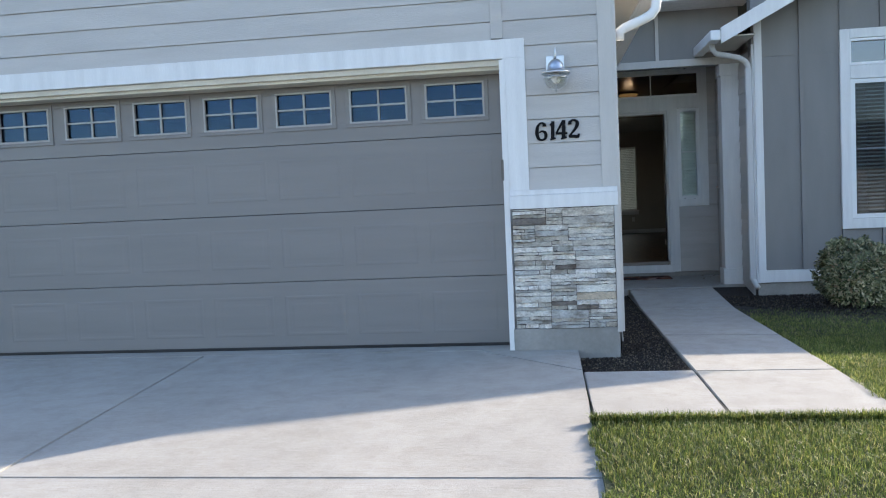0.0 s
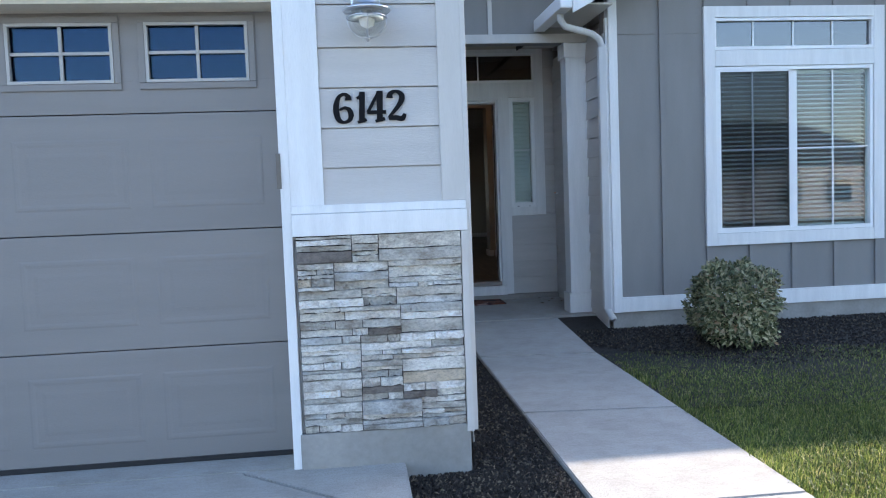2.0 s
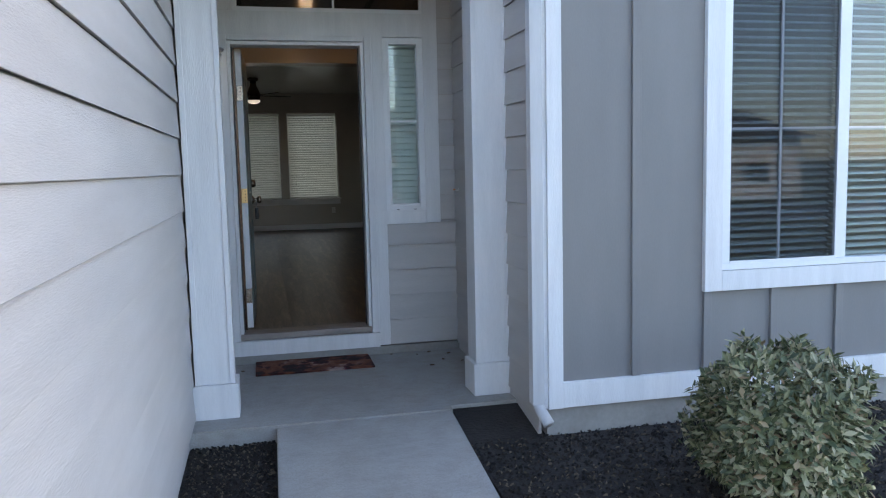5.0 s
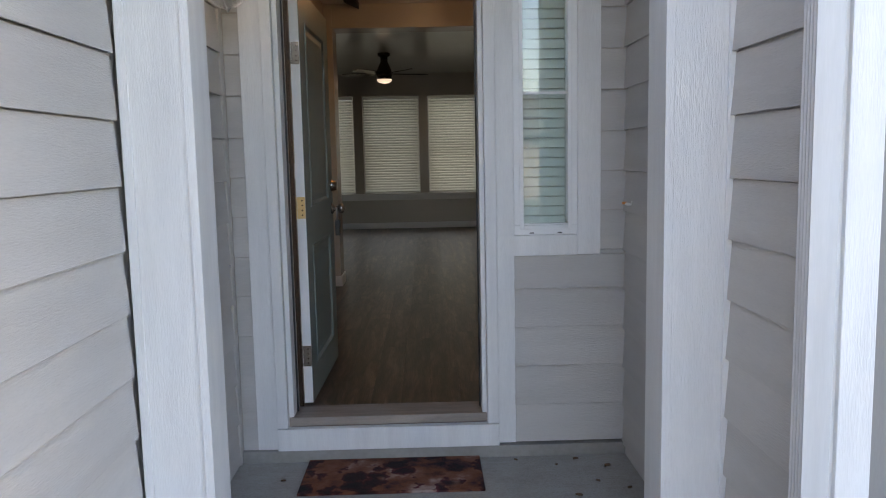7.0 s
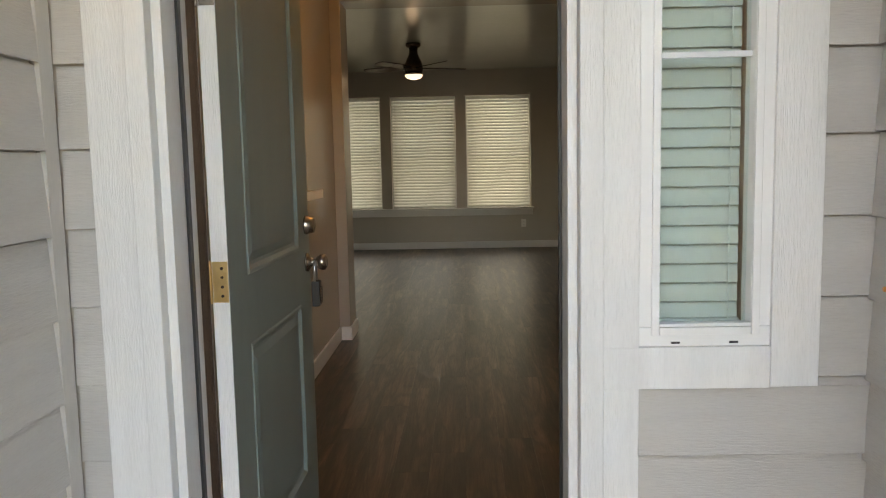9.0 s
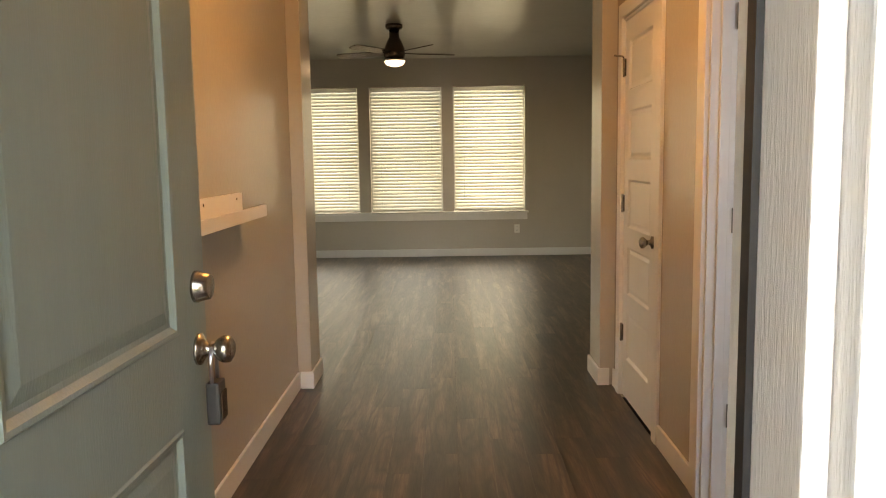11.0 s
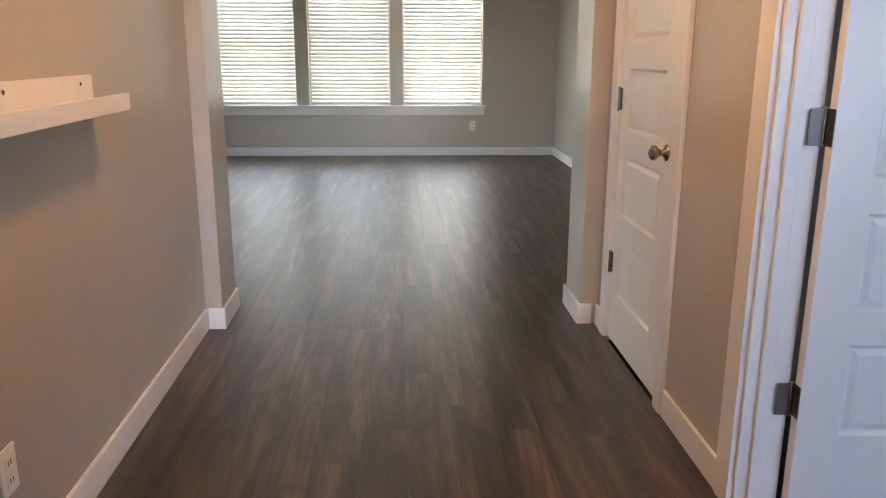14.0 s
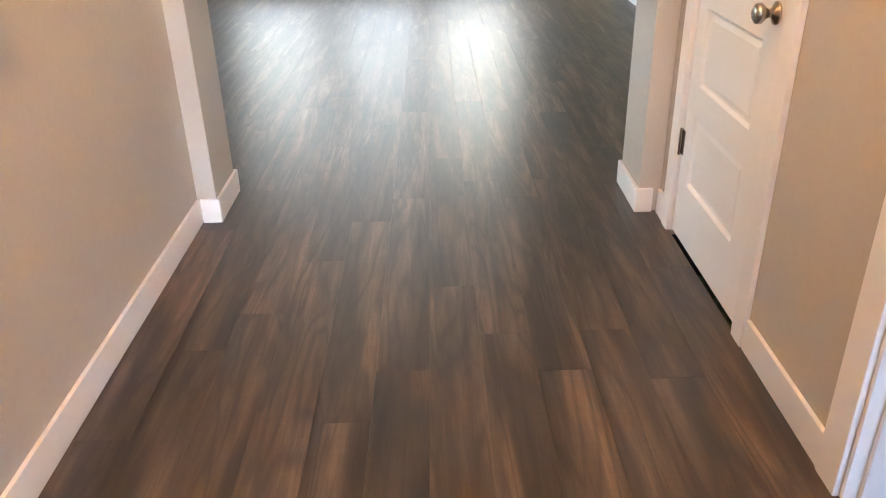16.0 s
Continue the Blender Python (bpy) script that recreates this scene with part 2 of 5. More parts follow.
SIDING = surface("fibre_cement_siding", (0.51, 0.485, 0.455), 0.62, 0.07, 34, 1.4, 0.55, stretch=(1, 1, 7), shuffle=9.0, piece_var=0.06)
SIDING_GREY = surface("grey_panel_siding", (0.225, 0.215, 0.205), 0.65, 0.06, 40, 1.1, 0.2, stretch=(4, 4, 1))
WHITE_TRIM = surface("white_trim_paint", (0.73, 0.725, 0.71), 0.5, 0.07, 42, 2.0, 0.6, stretch=(7, 7, 0.7))
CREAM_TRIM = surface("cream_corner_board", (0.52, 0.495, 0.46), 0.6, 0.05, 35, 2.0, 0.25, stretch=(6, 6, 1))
GARAGE_PAINT = surface("garage_door_paint", (0.215, 0.199, 0.187), 0.5, 0.05, 45, 0.8, 0.35, stretch=(1, 1, 9))
CONCRETE = concrete_mat()
FOUND = surface("foundation_concrete", (0.30, 0.285, 0.26), 0.9, 0.16, 40, 4, 0.4)
JOINT = surface("joint_dirt", (0.05, 0.045, 0.04), 0.95, 0.3)
SOIL = surface("dark_soil", (0.030, 0.024, 0.020), 0.95, 0.35, 50, 5, 0.9, dist=0.02)
TURF = surface("turf_ground", (0.045, 0.058, 0.02), 0.95, 0.35, 40, 1.2, 0.8, dist=0.02)
ASPHALT = surface("asphalt", (0.05, 0.05, 0.052), 0.9, 0.25, 120, 0.8, 0.5)
SHINGLE = surface("asphalt_shingle", (0.055, 0.052, 0.05), 0.9, 0.3, 40, 3, 0.5)
STONE = stone_mat()
GLASS = pane_mat("window_glass")
GLASS_SKY = pane_mat("coated_window_glass", (0.35, 0.4, 0.45), 0.1)
GLASS_TRANSOM = pane_mat("dim_transom_glass", (0.34, 0.36, 0.40), 0.02)
GLASS_BACK = pane_mat("screened_tinted_glass", (0.5, 0.52, 0.51))
# deep blue of the reflected sky is put into the gloss colour
GLASS_GARAGE = pane_mat("sky_tinted_garage_glass", (0.3, 0.36, 0.42), 0.0, (0.3, 0.5, 0.82))
DARK = surface("dark_room", (0.05, 0.05, 0.05), 0.9, 0.2, bump=0)
BLACK = surface("black_metal_paint", (0.010, 0.010, 0.011), 0.85, 0.2, bump=0)
BLACK.node_tree.nodes["Principled BSDF"].inputs["Specular IOR Level"].default_value = 0.15
STEEL = surface("galvanised_steel", (0.55, 0.56, 0.58), 0.28, 0.1, metal=1.0, bump=0.05)
NICKEL = surface("satin_nickel", (0.40, 0.36, 0.32), 0.27, 0.08, metal=1.0, bump=0.02)
BRASS = surface("brass_hinge", (0.70, 0.50, 0.24), 0.32, 0.1, metal=1.0, bump=0.05)
BRONZE = surface("dark_bronze", (0.12, 0.078, 0.055), 0.26, 0.15, metal=0.8, bump=0.03)
WALL_PAINT = surface("greige_wall_paint", (0.49, 0.44, 0.385), 0.25, 0.03, 40, 1.0, 0.17, dist=0.007)
DULL_NICKEL = surface("dull_nickel", (0.17, 0.155, 0.14), 0.5, 0.1, metal=1.0, bump=0.03)
CEIL_PAINT = surface("ceiling_paint", (0.76, 0.74, 0.69), 0.2, 0.05, 22, 1.0, 0.28, dist=0.006)
INT_TRIM = surface("white_enamel_trim", (0.76, 0.735, 0.72), 0.33, 0.03, 30, 2.0, 0.06)
DOOR_GREEN = surface("grey_green_door_paint", (0.205, 0.25, 0.228), 0.38, 0.05, 28, 1.5, 0.25, stretch=(8, 8, 1))
PLANK = plank_mat()
CARPET = surface("brown_carpet", (0.16, 0.11, 0.085), 1.0, 0.35, 260, 4, 1.0, dist=0.01)
THRESH = surface("worn_threshold", (0.30, 0.25, 0.21), 0.55, 0.2, 30, 3, 0.2, stretch=(1, 8, 8))
BLIND_WHITE = slat_mat("white_blind_slat", (0.82, 0.82, 0.78), 0.42)
# bay slats: the shade behind the glass is put into this grey
BLIND_SHADED = slat_mat("shaded_grey_slat", (0.47, 0.48, 0.47), 0.05)
BLIND_SAGE = slat_mat("pale_blind_slat", (0.76, 0.79, 0.74), 0.12)
VINYL = surface("white_vinyl", (0.78, 0.78, 0.77), 0.38, 0.03, bump=0.03)
GUTTER = surface("weathered_white_metal", (0.52, 0.52, 0.51), 0.5, 0.08, 20, 2, 0.05, stretch=(12, 12, 1))
PLATE = surface("white_plastic", (0.76, 0.74, 0.70), 0.35, 0.03, bump=0.0)
RUBBER = surface("black_plastic", (0.015, 0.015, 0.017), 0.45, 0.2, bump=0.1)
SOFFIT = surface("beige_soffit", (0.56, 0.53, 0.47), 0.65, 0.05)
GRASS = leaf_mat("grass_blades", [(0.0, (0.035, 0.06, 0.014)), (0.5, (0.115, 0.165, 0.036)), (0.85, (0.28, 0.32, 0.075)), (1.0, (0.46, 0.41, 0.18))], 0.5, 0.5)
SHRUB = leaf_mat("variegated_leaves", [(0.0, (0.055, 0.075, 0.035)), (0.4, (0.15, 0.17, 0.08)), (0.7, (0.34, 0.33, 0.19)), (0.9, (0.5, 0.46, 0.31)), (1.0, (0.28, 0.17, 0.09))])
TREE = leaf_mat("tree_leaves", [(0.0, (0.04, 0.07, 0.02)), (1.0, (0.1, 0.15, 0.04))])
BARK = surface("bark", (0.10, 0.075, 0.055), 0.9, 0.3, 40, 6, 0.8, dist=0.01)
CHIPS = leaf_mat("bark_chips", [(0.0, (0.012, 0.010, 0.009)), (0.8, (0.04, 0.030, 0.024)), (1.0, (0.19, 0.15, 0.11))], 0.9)
WARM_GLOW = glow_mat("warm_lamp_glass", (1.0, 0.52, 0.14), 0.45)
FAN_GLOW = glow_mat("fan_lamp_glass", (1.0, 0.86, 0.66), 0.12)
CEDAR = surface("fence_cedar", (0.30, 0.21, 0.13), 0.8, 0.2, 40, 3, 0.4, stretch=(8, 8, 1), shuffle=5, piece_var=0.25)
MAT_PRINT = mat_print()
DRY_LEAF = surface("dry_leaf", (0.16, 0.09, 0.045), 0.8, 0.3, 80, 8, 0.5)
CLEAR_JAR = pane_mat("lantern_glass", (0.93, 0.95, 0.95), 0.08)
LIT_BULB = glow_mat("lit_frosted_bulb", (1.0, 0.86, 0.66), 2.0)
BULB = surface("frosted_bulb", (0.8, 0.79, 0.76), 0.3, 0.02, bump=0)


# ---------- building helpers ----------
def boxes(*list6, bevel=0.0):
    """A bmesh of boxes (x0, x1, y0, y1, z0, z1)."""
    bm = bmesh.new()
    for x0, x1, y0, y1, z0, z1 in list6:
        bmesh.ops.create_cube(bm, size=1, matrix=Matrix.Translation(((x0 + x1) / 2, (y0 + y1) / 2, (z0 + z1) / 2)) @ Matrix.Diagonal((x1 - x0, y1 - y0, z1 - z0, 1)))
    if bevel:
        bmesh.ops.bevel(bm, geom=list(bm.edges), offset=bevel, segments=2, affect="EDGES", profile=0.6)
    return bm


def prism(poly, z0, z1, bevel=0.0):
    """An upright prism over a polygon (x, y); z1 may be a function of x, y."""
    top = z1 if callable(z1) else (lambda x, y: z1)
    bm = bmesh.new()
    lo, hi = [bm.verts.new((x, y, z0)) for x, y in poly], [bm.verts.new((x, y, top(x, y))) for x, y in poly]
    bm.faces.new(hi)
    bm.faces.new(lo[::-1])
    for i in range(len(poly)):
        j = (i + 1) % len(poly)
        bm.faces.new((lo[i], lo[j], hi[j], hi[i]))
    bmesh.ops.recalc_face_normals(bm, faces=bm.faces)
    if bevel:
        bmesh.ops.bevel(bm, geom=[e for e in bm.edges if all(v in hi for v in e.verts)], offset=bevel, segments=2, affect="EDGES")
    return bm


def lathe(profile, steps=28, axis="z", at=(0, 0, 0)):
    """A turned solid from (radius, height) pairs."""
    bm = bmesh.new()
    rings = []
    for r, h in profile:
        ring = []
        for k in range(steps):
            a = 2 * math.pi * k / steps
            p = (r * math.cos(a), r * math.sin(a), h)
            p = {"z": p, "x": (p[2], p[0], p[1]), "y": (p[0], p[2], p[1])}[axis]
            ring.append(bm.verts.new(Vector(p) + Vector(at)))
        rings.append(ring)
    for a, b in zip(rings, rings[1:]):
        for k in range(steps):
            bm.faces.new((a[k], a[(k + 1) % steps], b[(k + 1) % steps], b[k]))
    for ring in (rings[0], rings[-1]):
        bm.faces.new(ring)
    bmesh.ops.recalc_face_normals(bm, faces=bm.faces)
    for f in bm.faces:
        f.smooth = True
    return bm


def tube(points, radius, steps=12, flat=1.0):
    """A tube along points; flat squeezes it into an oval or a rounded box."""
    bm = bmesh.new()
    pts = [Vector(p) for p in points]
    rings = []
    for i, p in enumerate(pts):
        d = (pts[min(i + 1, len(pts) - 1)] - pts[max(i - 1, 0)]).normalized()
        side = d.cross(Vector((0, 1, 0)))
        side = side.normalized() if side.length > 0.05 else Vector((1, 0, 0))
        up = side.cross(d).normalized()
        rings.append([bm.verts.new(p + side * radius * math.cos(2 * math.pi * k / steps) + up * radius * flat * math.sin(2 * math.pi * k / steps)) for k in range(steps)])
    for a, b in zip(rings, rings[1:]):
        for k in range(steps):
            bm.faces.new((a[k], a[(k + 1) % steps], b[(k + 1) % steps], b[k]))
    bm.faces.new(rings[0])
    bm.faces.new(rings[-1])
    bmesh.ops.recalc_face_normals(bm, faces=bm.faces)
    for f in bm.faces:
        f.smooth = True
    return bm


def part(name, bm, material, parent=None, label=""):
    me = bpy.data.meshes.new(name)
    bm.to_mesh(me)
    bm.free()
    me.materials.append(material)
    ob = new(name, me)
    if parent:
        ob.parent = parent
    if label:
        ob["label"] = label
    return ob


def setting(name, bm, material, label="", category=""):
    return tagged(part(name, bm, material), label, category, "", "structure")


def thing(name, label, category, group="", at=(0, 0, 0)):
    ob = tagged(new(name), label, category, group)
    ob.location = at
    ob.empty_display_size = 0.1
    return ob


MESHES = {}


def piece(name, key, make, material, parent, at):
    """A piece that shares its mesh with all alike pieces."""
    if key not in MESHES:
        me = bpy.data.meshes.new(name)
        bm = make()
        bm.to_mesh(me)
        bm.free()
        me.materials.append(material)
        MESHES[key] = me
    ob = new(name, MESHES[key])
    ob.location = at
    ob.parent = parent
    return ob


def wall_with_holes(name, axis, c0, c1, u0, u1, z0, z1, holes, material, label):
    """A wall in the plane axis = c0..c1, from u0 to u1, with openings (u0, u1, z0, z1) through it."""
    us = sorted({u0, u1, *[h[0] for h in holes], *[h[1] for h in holes]})
    zs = sorted({z0, z1, *[h[2] for h in holes], *[h[3] for h in holes]})
    bm = bmesh.new()
    grid = {}

    def vert(i, j, k):
        if (i, j, k) not in grid:
            u, z, c = us[i], zs[j], (c0, c1)[k]
            grid[i, j, k] = bm.verts.new((u, c, z) if axis == "y" else (c, u, z))
        return grid[i, j, k]

    def solid(i, j):
        if not (0 <= i < len(us) - 1 and 0 <= j < len(zs) - 1):
            return False
        u, z = (us[i] + us[i + 1]) / 2, (zs[j] + zs[j + 1]) / 2
        return not any(h[0] < u < h[1] and h[2] < z < h[3] for h in holes)

    for i in range(len(us) - 1):
        for j in range(len(zs) - 1):
            if not solid(i, j):
                continue
            q = [(i, j), (i + 1, j), (i + 1, j + 1), (i, j + 1)]
            for k in (0, 1):
                bm.faces.new([vert(a, b, k) for a, b in q])
            for n, (a, b) in (((i, j - 1), (0, 1)), ((i + 1, j), (1, 2)), ((i, j + 1), (2, 3)), ((i - 1, j), (3, 0))):
                if not solid(*n):
                    bm.faces.new((vert(*q[a], 0), vert(*q[b], 0), vert(*q[b], 1), vert(*q[a], 1)))
    bmesh.ops.recalc_face_normals(bm, faces=bm.faces)
    return setting(name, bm, material, label, "wall")


def siding_run(parent, axis, face, sign, u0, u1, lines, material=None, lap=0.0225):
    """Lap boards between the heights in lines, on the plane axis = face, facing sign."""
    for z0, z1 in zip(lines, lines[1:]):
        bm = bmesh.new()
        sec = [(0.0, z1 - 0.0035), (0.010, z1 - 0.0035), (lap, z0 + 0.0015), (lap - 0.001, z0), (0.0, z0 + 0.006)]
        ends = []
        for u in (u0, u1):
            ends.append([bm.verts.new((u, face + sign * d, z) if axis == "y" else (face + sign * d, u, z)) for d, z in sec])
        for k in range(5):
            bm.faces.new((ends[0][k], ends[0][(k + 1) % 5], ends[1][(k + 1) % 5], ends[1][k]))
        bm.faces.new(ends[0])
        bm.faces.new(ends[1])
        bmesh.ops.recalc_face_normals(bm, faces=bm.faces)
        part("siding_board", bm, material or SIDING, parent)


FLOOR, PORCH, WALK, CEIL = 0.245, 0.045, -0.02, 2.88


def drive(x, y):
    return 0.03 + 0.05 * y


# ---------- ground ----------
setting("ground", boxes((-600, 600, -600, 600, -1.2, -0.62)), TURF, "flat dry grass ground of the neighbourhood", "ground")
# near lots: a turf sheet that follows the slope of the driveway
def lot(x, y):
    return -0.05 if y > -1.7 else max(-0.6, -0.05 + 0.05 * (y + 1.7))


bm = bmesh.new()
ys, xs = (-16, -1.7, 1.9, 40), (-40, -6.3, -6.25, -0.35, -0.325, 40)
vs = [[bm.verts.new((x, y, lot(x, y) - (0.3 if -6.3 < x < -0.33 else 0))) for x in xs] for y in ys]
for j in range(3):
    for i in range(5):
        bm.faces.new((vs[j][i], vs[j][i + 1], vs[j + 1][i + 1], vs[j + 1][i]))
setting("ground_lot", bm, TURF, "lawn soil of the lot under the grass", "ground")
setting("road", boxes((-200, 200, -22, -14, -0.7, -0.58)), ASPHALT, "grey asphalt street in front of the lot", "road")

driveway = setting("driveway", prism([(-6.4, -15), (-0.33, -15), (-0.33, 0.25), (-6.4, 0.25)], -0.9, lambda x, y: drive(x, y) - 0.02), JOINT, "pale broom-finished concrete driveway with tooled joints", "driveway")


def slab(parent, poly, topf, name="slab"):
    return part(name, prism(poly, -0.8 if parent is driveway else -0.3, topf, 0.006), CONCRETE, parent)


g = 0.005
for x0, x1 in ((-6.2, -3.25), (-3.25, -0.315)):
    for y0, y1 in ((-2.43, 0.0), (-5.4, -2.43), (-8.4, -5.4), (-11.4, -8.4), (-14.0, -11.4)):
        if (x1, y1) == (-0.315, 0.0):
            slab(driveway, [(x0 + g, y0 + g), (x1 - g, y0 + g), (x1 - g, -0.625), (-1.05, -0.03), (-1.05, y1), (x0 + g, y1)], drive)
            slab(driveway, [(x1 - g, -0.615), (x1 - g, y1), (-1.045, y1), (-1.045, -0.02)], drive)
        else:
            slab(driveway, [(x0 + g, y0 + g), (x1 - g, y0 + g), (x1 - g, y1 - g), (x0 + g, y1 - g)], drive)
slab(driveway, [(-5.68, 0.0), (-0.79, 0.0), (-0.79, 0.24), (-5.68, 0.24)], lambda x, y: 0.031)

pavement = setting("pavement_walkway", prism([(-0.31, -1.68), (1.28, -1.68), (1.29, -0.6), (1.43, 3.73), (0.45, 3.73), (0.41, -0.59), (-0.31, -0.59)], -0.3, WALK - 0.02), JOINT, "pale concrete walkway from driveway to porch", "pavement")
walk_z = lambda x, y: WALK
slab(pavement, [(-0.31, -1.68), (0.4, -1.68), (0.4, -0.585), (-0.31, -0.585)], lambda x, y: WALK + 0.02 * min(0, y + 0.6))
slab(pavement, [(0.41, -1.68), (1.28, -1.68), (1.285, -0.625), (0.41, -0.615)], lambda x, y: WALK + 0.02 * min(0, y + 0.6))
slab(pavement, [(0.41, -0.605), (1.285, -0.615), (1.316, 0.695), (0.42, 0.79)], walk_z)
slab(pavement, [(0.42, 0.810), (1.316, 0.715), (1.35, 2.305), (0.435, 2.405)], walk_z)
slab(pavement, [(0.435, 2.427), (1.35, 2.327), (1.42, 3.73), (0.45, 3.73)], lambda x, y: WALK + max(0.0, y - 2.45) * 0.046)
porch = setting("porch_floor", prism([(0.0, 3.735), (1.425, 3.735), (1.435, 3.80), (1.9, 3.80), (1.9, 5.4), (0.0, 5.4)], -0.3, PORCH, 0.008), CONCRETE, "raised concrete porch slab under the front door", "porch")
bed_left = setting("ground_bed_left", prism([(-0.31, -0.58), (0.405, -0.58), (0.445, 3.73), (0.0, 3.73), (0.0, 0.0), (-0.31, 0.0)], -0.3, -0.045), SOIL, "dark bark mulch bed between garage and walkway", "mulch bed")
# soil runs past the bed's edge, its dark colour deepening the lawn's shade
bed_right = setting("ground_bed_right", prism([(1.43, 3.73), (1.35, 2.2), (1.32, 0.75), (2.3, 0.6), (3.4, 0.7), (6.5, 0.7), (6.5, 3.5), (1.9, 3.5), (1.9, 3.797), (1.438, 3.797)], -0.3, -0.04), SOIL, "dark soil bed under the front window, drawn out below the lawn to darken its shade", "mulch bed")
setting("ground_bed_corner", prism([(1.437, 3.797), (1.425, 3.42), (1.86, 3.42), (1.86, 3.797)], -0.2, lambda x, y: -0.038 + 0.17 * (y - 3.42)), SOIL, "dark soil heaped against the porch slab", "mulch bed")

# ---------- garage ----------
garage_wall = wall_with_holes("wall_garage_front", "y", 0.0, 0.15, -7.0, 0.0, -0.1, 2.78, [(-5.68, -0.80, -0.1, 2.19)], SIDING, "light greige lap-sided garage front wall")
siding_run(garage_wall, "y", 0.0, -1, -6.9, -0.875, [2.30, 2.47] + [2.47 + 0.17 * k for k in range(1, 5)], lap=0.017)
siding_run(garage_wall, "y", 0.0, -1, -0.79, -0.105, [2.34 - 0.06, 2.47, 2.65, 2.83, 3.0], lap=0.017)
siding_run(garage_wall, "y", 0.0, -1, -0.636, -0.105, [1.22, 1.385, 1.562, 1.739, 1.915, 2.104, 2.28], lap=0.017)
part("joint_strip", boxes((-0.875, -0.79, -0.024, 0.0, 2.345, 3.05), bevel=0.002), SIDING, garage_wall)
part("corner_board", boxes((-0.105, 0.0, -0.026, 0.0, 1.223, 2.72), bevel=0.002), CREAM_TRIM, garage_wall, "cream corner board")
gable = prism([(-7.0, 2.78), (0.0, 2.78), (-3.24, 4.3)], 0, 0.15)
bmesh.ops.rotate(gable, verts=gable.verts, cent=(0, 0, 0), matrix=Euler((radians(90), 0, 0)).to_matrix())
bmesh.ops.translate(gable, verts=gable.verts, vec=(0, 0.15, 0))
setting("wall_garage_gable", gable, SIDING, "lap-sided gable over the garage", "wall")
part("gable_board", boxes((-6.9, -0.02, -0.012, 0.0, 3.24, 3.4)), SIDING, garage_wall)

trim = setting("trim_garage", boxes((-0.80, -0.636, -0.026, 0.0, 1.19, 2.335), (-5.84, -0.636, -0.028, -0.001, 2.195, 2.335), bevel=0.003), WHITE_TRIM, "wide white painted trim round the garage door", "trim")
part("jamb_strip", boxes((-0.825, -0.782, -0.03, 0.24, 0.03, 2.186), (-5.69, -5.65, -0.03, 0.24, 0.03, 2.186), bevel=0.003), WHITE_TRIM, trim)
part("head_stop", boxes((-5.65, -0.826, 0.03, 0.22, 2.125, 2.186), (-5.65, -0.826, 0.0, 0.0295, 2.15, 2.19), bevel=0.003), surface("aged_cream_stop", (0.66, 0.60, 0.48), 0.6, 0.12), trim, "yellowed head stop")
part("latch_plate", boxes((-0.838, -0.818, -0.037, 0.02, 1.30, 1.455), bevel=0.002), DULL_NICKEL, trim)
band = setting("trim_band", boxes((-0.782, 0.002, -0.05, 0.0, 1.085, 1.183), (-0.782, 0.0, -0.036, 0.0, 1.184, 1.222), bevel=0.004), WHITE_TRIM, "white painted ledge band over the stone", "trim")

def emboss(bm, x0, x1, z0, z1, y):
    """A pressed panel on a steel section: a shallow moulding that rises, dips and ends in a flat field."""
    loops = [[bm.verts.new((x, y - h, z)) for x, z in ((x0 + d, z0 + d), (x1 - d, z0 + d), (x1 - d, z1 - d), (x0 + d, z1 - d))] for d, h in ((0, 0), (0.009, 0.0016), (0.02, 0.0016), (0.032, 0.0004), (0.058, 0.0004), (0.075, 0.0014))]
    for p, q in zip(loops, loops[1:]):
        for k in range(4):
            bm.faces.new((p[k], p[(k + 1) % 4], q[(k + 1) % 4], q[k]))
    bm.faces.new(loops[-1])


garage_door = thing("garage_door", "taupe panelled overhead garage door with small square windows, closed", "garage door")
for k, (z0, z1) in enumerate(((0.032, 0.578), (0.582, 1.122), (1.126, 1.668), (1.672, 2.2))):
    bm = boxes((-5.66, -0.815, 0.2, 0.245, z0, z1), bevel=0.004)
    if k < 3:
        for i in range(8):
            cx = -5.38 + 0.601 * i
            emboss(bm, cx - 0.255, cx + 0.255, z0 + 0.11, z1 - 0.11, 0.2)
    if k == 3:
        bm.free()
        bm = boxes((-5.66, -0.815, 0.2, 0.245, z0, 1.82), (-5.66, -0.815, 0.2, 0.245, 2.07, z1), bevel=0.003)
        e = [-5.66] + [v for i in range(8) for v in (-5.615 + 0.601 * i, -5.615 + 0.601 * i + 0.44)] + [-0.815]
        for a, b_ in zip(e[::2], e[1::2]):
            bmesh.ops.create_cube(bm, size=1, matrix=Matrix.Translation(((a + b_) / 2, 0.2225, 1.945)) @ Matrix.Diagonal((b_ - a, 0.045, 0.252, 1)))
    part("door_section", bm, GARAGE_PAINT, garage_door)
